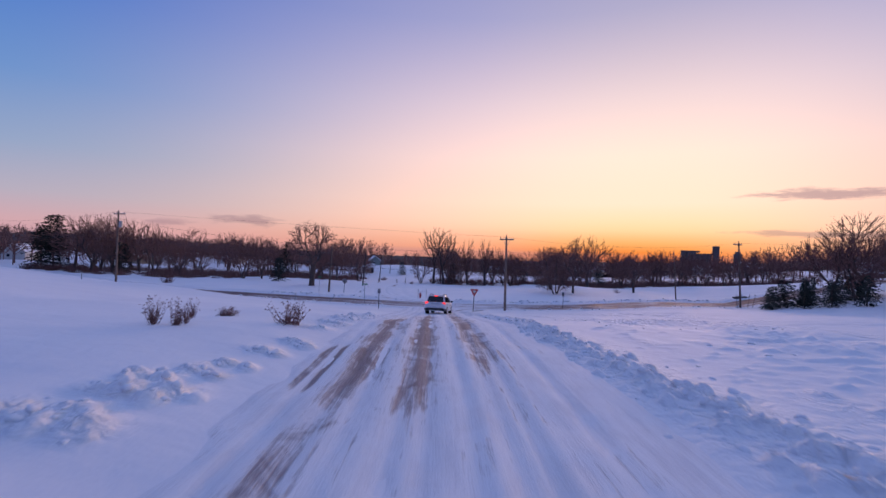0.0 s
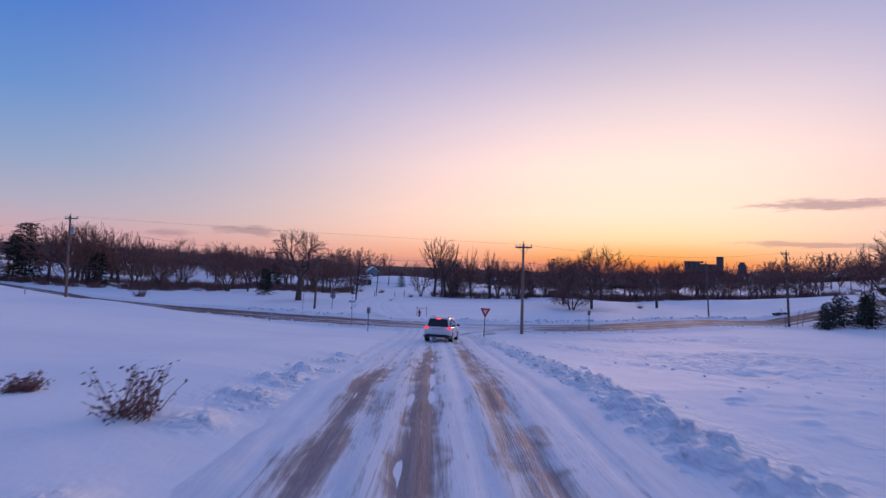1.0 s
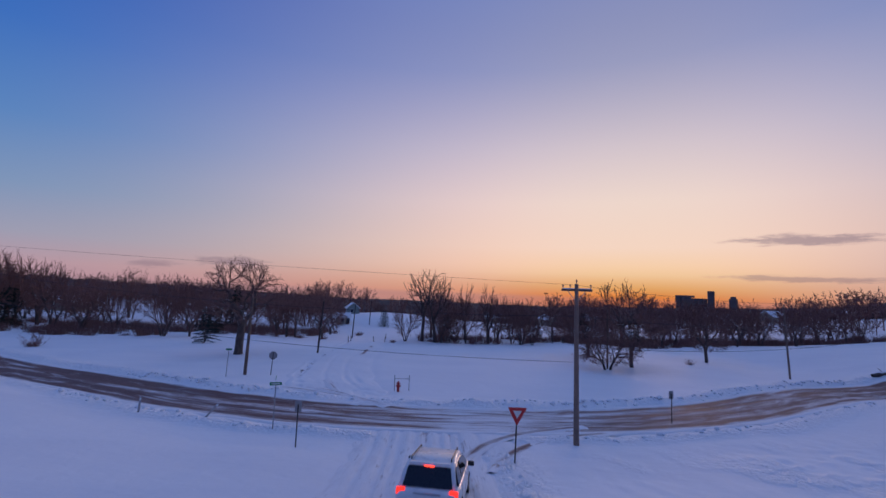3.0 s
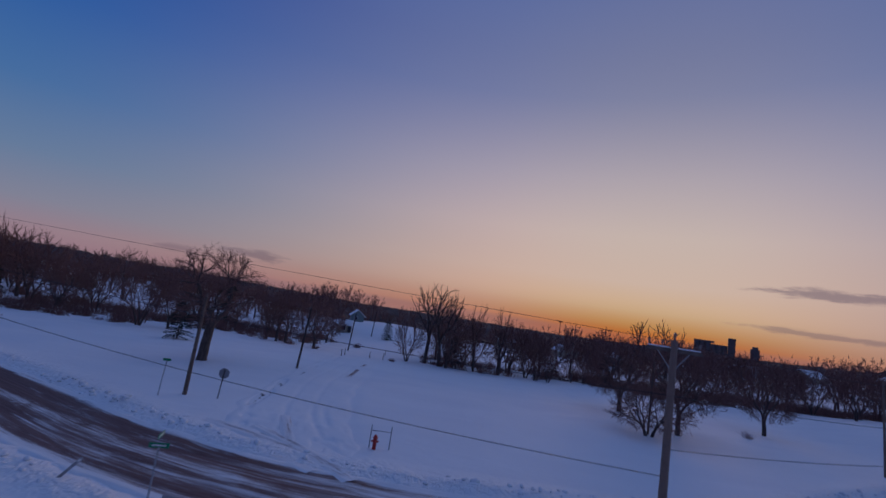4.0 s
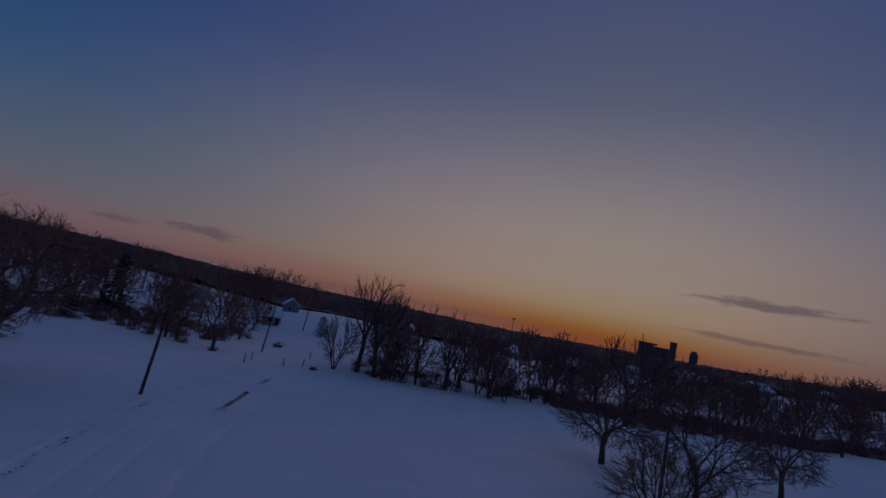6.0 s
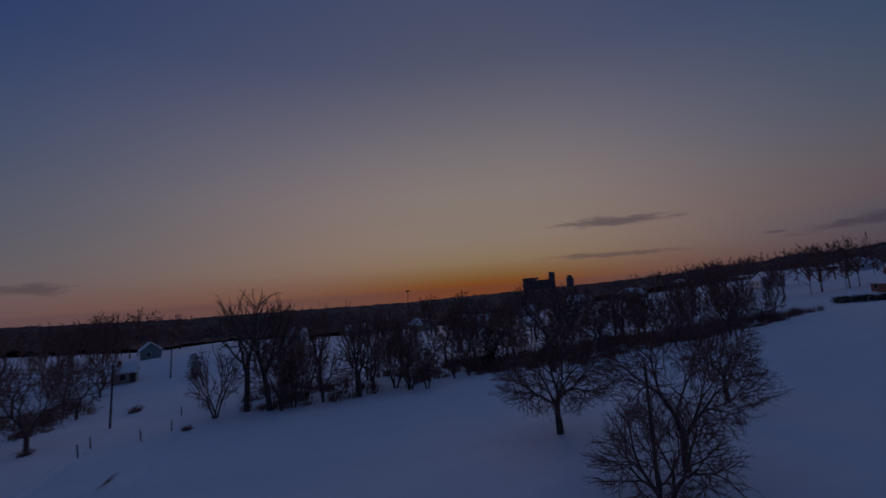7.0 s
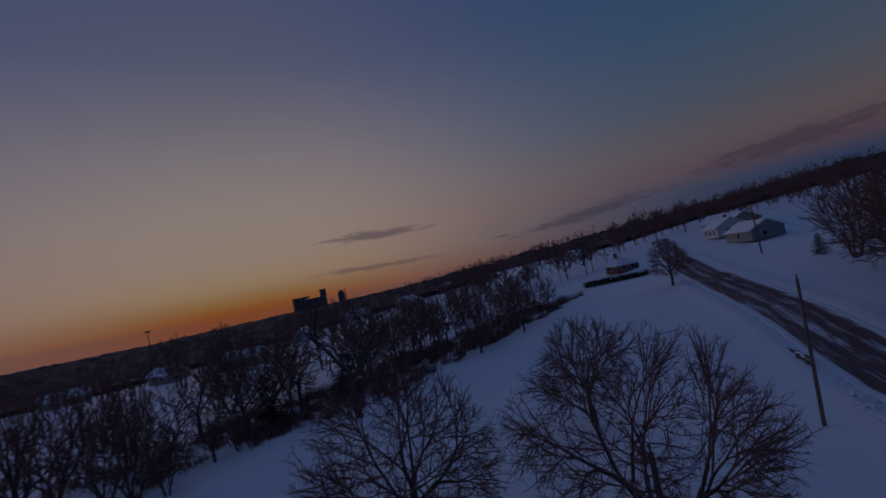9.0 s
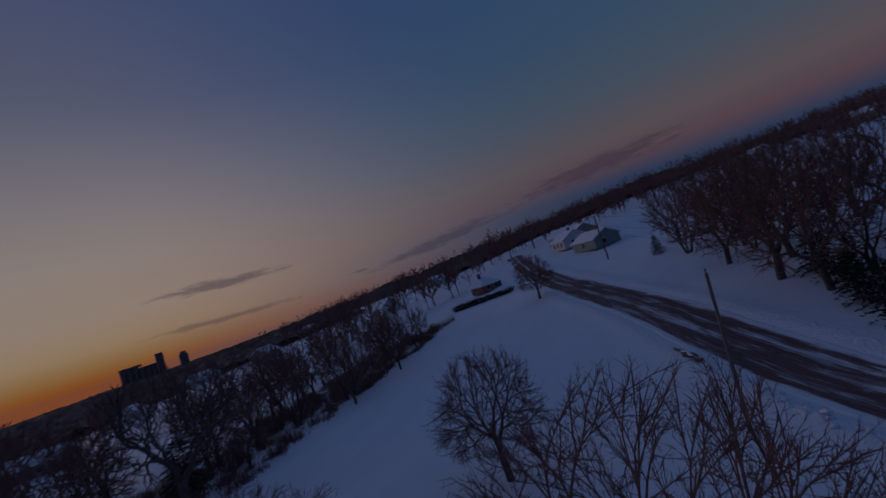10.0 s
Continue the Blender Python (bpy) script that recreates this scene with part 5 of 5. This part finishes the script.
for az, r, mat in ((2, 185, SIDING_WHITE), (9, 210, SIDING_TAN), (17, 190, SIDING_TAN), (24, 165, SIDING_TAN), (30, 230, SIDING_WHITE), (36, 280, SIDING_WHITE), (42, 240, SIDING_TAN), (47, 320, SIDING_WHITE),
                   (55, 210, SIDING_WHITE), (62, 260, SIDING_WHITE), (15, 420, SIDING_WHITE), (21, 480, SIDING_WHITE), (34, 520, SIDING_WHITE), (-33, 190, SIDING_WHITE), (-45, 175, SIDING_TAN), (-56, 190, SIDING_WHITE), (96, 210, SIDING_WHITE), (104, 230, SIDING_TAN)):
    x, y = r * math.sin(radians(az)), 60 + r * math.cos(radians(az))
    house(x, y, rng.uniform(0, 180), rng.uniform(10, 14), rng.uniform(7, 9), 3.0, rng.uniform(1.8, 2.8), mat, "distant house with a snow-covered roof among bare trees", windows=2)


def block(ob, name, size, at, mat, label=""):
    bm = bmesh.new()
    box(bm, size, at, 0.3)
    return part(name, bm, mat, ob, label)


ob = thing("grain_elevator", pose(516, 921, -14, 0, 0, -29.4), "large concrete grain elevator on the distant skyline", "grain elevator")
for k in range(6):
    bm = bmesh.new()
    rod(bm, (-30 + k * 9.2, 0, 0), (-30 + k * 9.2, 0, 37 if k < 3 else 35), 4.7, 4.7, 20)
    part("silo", bm, CONCRETE, ob)
block(ob, "gallery", (34, 7, 4), (-18, 0, 38.5), CONCRETE)
block(ob, "headhouse", (12, 12, 50), (27, 0, 25), CONCRETE)
ob = thing("tower_block", pose(576, 897, -14, 0, 0, -30), "distant dark tower block on the skyline", "tower")
block(ob, "wall", (14, 14, 36), (0, 0, 18), CONCRETE)
block(ob, "roof", (9, 9, 5), (0, 0, 38), CONCRETE)
ob = thing("light_mast", pose(118, 505, float(base_height(118, 505)), 0, 0, 0), "slender floodlight mast on the distant skyline", "light mast")
bm = bmesh.new()
rod(bm, (0, 0, -1), (0, 0, 31), 0.45, 0.25, 8)
part("mast", bm, DARK_STEEL, ob)
bm = bmesh.new()
box(bm, (3.6, 1.0, 1.2), (0, 0, 31.2), 0.1)
part("lamp_head", bm, DARK_STEEL, ob)

# a snow-topped hedge below the brick house
ob = thing("hedge", pose(110.0, 114.7, at_land(110.0, 114.7)), "long dark hedge with snow lying on top", "hedge")
verts, faces, rng = [], [], random.Random(12)
for k in range(2600):
    t = rng.uniform(-1, 1)
    c = Vector((-t * 1.5 + rng.gauss(0, 0.5), -t * 7.8 + rng.gauss(0, 0.4), rng.uniform(-0.3, 1.1) + t * 0.55))
    d = Vector((rng.gauss(0, 1), rng.gauss(0, 1), rng.gauss(0, 1))).normalized() * 0.35
    w = d.orthogonal().normalized() * 0.08
    i = len(verts)
    verts += [c - w, c + w, c + d + w, c + d - w]
    faces.append((i, i + 1, i + 2, i + 3))
part("foliage", mesh_of("foliage", verts, faces, NEEDLES), None, ob)
bm = bmesh.new()
for k in range(26):
    t = -1 + 2 * (k + rng.uniform(0.1, 0.9)) / 26
    made = bmesh.ops.create_icosphere(bm, subdivisions=2, radius=1.0)["verts"]
    bmesh.ops.scale(bm, vec=(rng.uniform(0.3, 0.6), rng.uniform(0.4, 0.8), rng.uniform(0.1, 0.22)), verts=made)
    bmesh.ops.translate(bm, vec=(-t * 1.5 + rng.gauss(0, 0.3), -t * 7.8, 1.15 + t * 0.55 + rng.gauss(0, 0.1)), verts=made)
part("snow_cap", bm, SNOW, ob)


# ---- the car ----
def loft(bm, rings):
    rows = [[bm.verts.new(p) for p in r] for r in rings]
    for a, b in zip(rows, rows[1:]):
        for i in range(len(a)):
            j = (i + 1) % len(a)
            bm.faces.new((a[i], a[j], b[j], b[i]))
    bm.faces.new(rows[0][::-1]), bm.faces.new(rows[-1])
    bmesh.ops.recalc_face_normals(bm, faces=bm.faces)


def body_ring(y, half, low, high, round_=0.12):
    pts = []
    for sx, sz in ((1, -1), (1, 1), (-1, 1), (-1, -1)):
        for k in range(4):
            a = (k / 3) * math.pi / 2
            base = {(1, -1): -math.pi / 2, (1, 1): 0, (-1, 1): math.pi / 2, (-1, -1): math.pi}[(sx, sz)]
            c = (sx * (half - round_), (high if sz > 0 else low) - sz * round_)
            pts.append((c[0] + round_ * math.cos(base + a), y, c[1] + round_ * math.sin(base + a)))
    return pts


def build_car(m):
    car = thing("car", m, "white sport utility vehicle with lit tail lights on slush", "car")
    bm = bmesh.new()
    loft(bm, [body_ring(-2.34, 0.82, 0.42, 0.92, 0.1), body_ring(-2.26, 0.92, 0.32, 1.06), body_ring(-1.9, 0.96, 0.28, 1.1), body_ring(-0.6, 0.965, 0.26, 1.08), body_ring(0.9, 0.965, 0.26, 1.06),
              body_ring(1.6, 0.95, 0.28, 1.03), body_ring(2.15, 0.9, 0.3, 0.95), body_ring(2.34, 0.8, 0.38, 0.82, 0.1)])
    part("body", bm, CAR_WHITE, car, smooth=True)
    bm = bmesh.new()
    loft(bm, [body_ring(-2.2, 0.86, 0.98, 1.12, 0.05), body_ring(-2.02, 0.80, 1.0, 1.5, 0.08), body_ring(-1.8, 0.75, 1.0, 1.68, 0.1), body_ring(-0.9, 0.74, 1.0, 1.74, 0.1), body_ring(0.0, 0.74, 1.0, 1.72, 0.1), body_ring(0.5, 0.78, 1.0, 1.56, 0.1), body_ring(1.3, 0.86, 0.98, 1.07, 0.03)])
    part("cabin", bm, CAR_WHITE, car, smooth=True)
    bm = bmesh.new()
    vs = [bm.verts.new(p) for p in ((-0.74, -2.235, 1.1), (0.74, -2.235, 1.1), (0.64, -1.985, 1.6), (-0.64, -1.985, 1.6), (-0.74, -2.1, 1.1), (0.74, -2.1, 1.1), (0.64, -1.86, 1.6), (-0.64, -1.86, 1.6))]
    for f in ((0, 1, 2, 3), (7, 6, 5, 4), (0, 4, 5, 1), (1, 5, 6, 2), (2, 6, 7, 3), (3, 7, 4, 0)):
        bm.faces.new([vs[i] for i in f])
    part("rear_window", bm, CAR_GLASS, car, "dark tinted rear window")
    for s in (-1, 1):
        for y0, y1, top in ((-1.85, -1.0, 1.56), (-0.92, -0.05, 1.6), (0.03, 0.85, 1.5)):
            bm = bmesh.new()
            vs = [bm.verts.new((s * w, y, z)) for w, y, z in ((0.9, y0, 1.1), (0.9, y1 + (0.25 if y1 > 0.5 else 0), 1.1), (0.765, y1 - (0.25 if y1 > 0.5 else 0), top), (0.765, y0 + (0.12 if y0 < -1.5 else 0), top))]
            vs += [bm.verts.new((v.co.x - s * 0.06, v.co.y, v.co.z)) for v in vs]
            for f in ((0, 1, 2, 3), (7, 6, 5, 4), (0, 4, 5, 1), (1, 5, 6, 2), (2, 6, 7, 3), (3, 7, 4, 0)):
                bm.faces.new([vs[i] for i in f])
            bmesh.ops.recalc_face_normals(bm, faces=bm.faces)
            part("side_window", bm, CAR_GLASS, car, "dark tinted side window")
        bm = bmesh.new()
        box(bm, (0.27, 0.14, 0.2), (s * 0.78, -2.24, 0.97), 0.04)
        part("tail_light", bm, TAIL_LIGHT, car, "lit red tail light")
        bm = bmesh.new()
        box(bm, (0.22, 0.14, 0.16), (s * 1.06, 0.75, 1.16), 0.05)
        part("wing_mirror", bm, CAR_BLACK, car)
        bm = bmesh.new()
        rod(bm, (s * 0.62, -1.6, 1.78), (s * 0.62, 0.1, 1.77), 0.02, 0.02, 6), rod(bm, (s * 0.62, -1.6, 1.66), (s * 0.62, -1.6, 1.78), 0.02, 0.02, 6), rod(bm, (s * 0.62, 0.1, 1.64), (s * 0.62, 0.1, 1.78), 0.02, 0.02, 6)
        part("roof_rail", bm, CAR_BLACK, car)
        bm = bmesh.new()
        box(bm, (0.06, 0.5, 0.14), (s * 0.95, -2.0, 0.42), 0.02), box(bm, (0.34, 0.16, 0.22), (s * 0.72, -2.28, 0.42), 0.04)
        part("bumper_corner", bm, CAR_BLACK, car)
        for y in (-1.42, 1.42):
            bm = bmesh.new()
            rod(bm, (s * 0.72, y, 0.35), (s * 0.98, y, 0.35), 0.36, 0.36, 22)
            tyre = bm
            wheel = part("wheel", tyre, RUBBER, car, "black tyre with alloy rim")
            bm = bmesh.new()
            rod(bm, (s * 0.9, y, 0.35), (s * 0.99, y, 0.35), 0.23, 0.22, 16)
            part("rim", bm, CHROME, wheel)
    bm = bmesh.new()
    box(bm, (0.3, 0.08, 0.05), (0, -1.99, 1.63), 0.015)
    part("brake_light", bm, BRAKE_LIGHT, car, "lit red high brake light")
    bm = bmesh.new()
    box(bm, (1.25, 0.18, 0.1), (0, -1.9, 1.67), 0.03)
    part("spoiler", bm, CAR_WHITE, car)
    bm = bmesh.new()
    box(bm, (1.5, 0.12, 0.2), (0, -2.31, 0.47), 0.04)
    part("bumper", bm, CAR_BLACK, car)
    bm = bmesh.new()
    box(bm, (0.5, 0.03, 0.16), (0, -2.35, 0.8), 0.01)
    part("number_plate", bm, SIGN_WHITE, car)
    bm = bmesh.new()
    box(bm, (0.8, 0.05, 0.05), (0, -2.33, 0.95), 0.015)
    part("trim_bar", bm, CHROME, car)
    return car


car_y = 38.8
slope = math.degrees(math.atan2(float(base_height(0.2, car_y + 1.4) - base_height(0.2, car_y - 1.4)), 2.8))
build_car(pose(-0.2, car_y, float(base_height(-0.2, car_y)) - 0.07, slope, 0, -9.0))


# ---- far woods ----
def far_tree(seed, boughs):
    """Points and faces of a small far-off leafless tree of unit height: a stem, boughs and twigs in a rounded crown."""
    rng = random.Random(seed)
    limbs = Limbs(True)
    limbs.cone(Vector((0, 0, -0.05)), Vector((0, 0, 0.7)), 0.02)
    for k in range(boughs):
        a, f = rng.uniform(0, 6.28), rng.uniform(-0.55, 1.0)
        r = 0.4 * math.sqrt(1 - f * f * 0.98) * rng.uniform(0.5, 1.0)
        end = Vector((math.cos(a) * r, math.sin(a) * r, 0.56 + 0.38 * f * rng.uniform(0.8, 1.0)))
        foot = Vector((0, 0, max(0.12, end.z * 0.45)))
        limbs.cone(foot, end, 0.009)
        for t in range(8):
            p = foot.lerp(end, rng.uniform(0.45, 1.0))
            q = p + ((end - foot).normalized() * 0.5 + Vector((rng.gauss(0, 0.6), rng.gauss(0, 0.6), rng.gauss(0.15, 0.5)))).normalized() * rng.uniform(0.06, 0.12)
            limbs.cone(p, q, 0.0105)
    return np.array([tuple(v) for v in limbs.verts]), np.array(limbs.faces)


kinds = [far_tree(200 + k, 16) for k in range(4)]
verts, faces, base = [], [], 0
spot = np.random.RandomState(4)
tries = 0
made = 0
while made < 1800 and tries < 14000:
    tries += 1
    az, r = (spot.uniform(-75, 130), 150 + 520 * spot.rand() ** 1.5) if made < 1480 else (spot.uniform(66, 112), spot.uniform(165, 400))
    x, y = r * math.sin(radians(az)), 60 + r * math.cos(radians(az))
    if -26 < x < -2 and y < 260 or 105 < x < 175 and 70 < y < 130:
        continue
    if fractal(x * 0.012, y * 0.012, 7, 3) < 0.33 and r > 230:
        continue
    size = spot.uniform(7, 10) + 5.5 * float(ease(fractal(x * 0.045, y * 0.045, 27, 2), 0.35, 0.65))
    size *= 1 - 0.2 * float(ease(az, 55, 85))
    v, f = kinds[made % 4]
    a = spot.uniform(0, 6.28)
    c, s = math.cos(a), math.sin(a)
    w = v * size
    verts.append(np.stack([w[:, 0] * c - w[:, 1] * s + x, w[:, 0] * s + w[:, 1] * c + y, w[:, 2] + float(base_height(x, y))], -1))
    faces.append(f + base)
    base += len(v)
    made += 1
tagged(new("far_woods", mesh_of("far_woods", np.concatenate(verts).tolist(), np.concatenate(faces).tolist(), TWIG)), "dark leafless woods spread over distant snowy hills", "woods", kind="stuff")


# ---- closed woods on the far hills ----
ring_r = [290.0]
while ring_r[-1] < 1180:
    ring_r.append(ring_r[-1] + 4.5 + ring_r[-1] * 0.004)
A, R = np.meshgrid(np.radians(np.arange(-64, 122, 0.5)), np.array(ring_r))
A = A + spot.uniform(-0.003, 0.003, A.shape)
R = R + spot.uniform(-2.5, 2.5, R.shape)
X, Y = R * np.sin(A), 60 + R * np.cos(A)
wooded = ease(fractal(X * 0.011, Y * 0.011, 7, 3) + ease(R, 520, 800) * 0.3, 0.36, 0.50)
Z = base_height(X, Y) - 0.8 + wooded * (0.45 + 0.55 * ease(R, 290, 450)) * (4.5 + 5.0 * fractal(X * 0.03, Y * 0.03, 15, 2) + 3.0 * fractal(X * 0.11, Y * 0.11, 16, 2) * ease(fractal(X * 0.07, Y * 0.07, 18, 2), 0.35, 0.6) + spot.uniform(-2.0, 2.0, X.shape))
rows, cols = X.shape
ids = np.arange(rows * cols).reshape(rows, cols)
quads = np.stack([ids[:-1, :-1], ids[1:, :-1], ids[1:, 1:], ids[:-1, 1:]], -1).reshape(-1, 4)
tagged(new("hill_woods", mesh_of("hill_woods", np.stack([X, Y, Z], -1).reshape(-1, 3).tolist(), quads.tolist(), HILL_WOOD, True)), "closed brown winter woods on the far hills", "woods", kind="stuff")
kinds = [far_tree(300 + k, 12) for k in range(3)]
verts, faces, base = [], [], 0
for k in range(1000):
    az, r = spot.uniform(-60, 118), spot.uniform(620, 1150)
    x, y = r * math.sin(radians(az)), 60 + r * math.cos(radians(az))
    v, f = kinds[k % 3]
    w = v * np.array([1.5, 1.5, 1.0]) * spot.uniform(10, 14) * (1 - 0.25 * float(ease(az, 50, 80)))
    verts.append(w + np.array([x, y, float(base_height(x, y))]))
    faces.append(f + base)
    base += len(v)
tagged(new("ridge_woods", mesh_of("ridge_woods", np.concatenate(verts).tolist(), np.concatenate(faces).tolist(), TWIG)), "dark leafless woods along the far skyline", "woods", kind="stuff")

# ---- undergrowth in the near woods ----
stems = Limbs(True)
patch = random.Random(31)
for (x0, x1), (y0, y1), count in (((-3, 36), (120.5, 136), 90), ((30, 102), (119, 140), 420), ((-114, -50), (106, 134), 330), ((-60, -24), (124, 146), 130), ((-48, -22), (114, 128), 26)):
    for k in range(count):
        x, y = patch.uniform(x0, x1), patch.uniform(y0, y1)
        if x < -48 and y < 98 + (-48 - x) * 0.3:
            continue
        z, tall = at_land(x, y), patch.uniform(0.8, 2.6)
        for s in range(70):
            a, lean = patch.uniform(0, 6.28), patch.uniform(0.0, 0.75)
            d = Vector((math.cos(a) * lean, math.sin(a) * lean, 1)).normalized()
            p = Vector((x + patch.gauss(0, 0.5), y + patch.gauss(0, 0.5), z - 0.1))
            stems.cone(p, p + d * tall * patch.uniform(0.5, 1.1), 0.034)
tagged(new("undergrowth", mesh_of("undergrowth", stems.verts, stems.faces, TWIG)), "bare brown brushwood growing under the trees", "brushwood", kind="stuff")
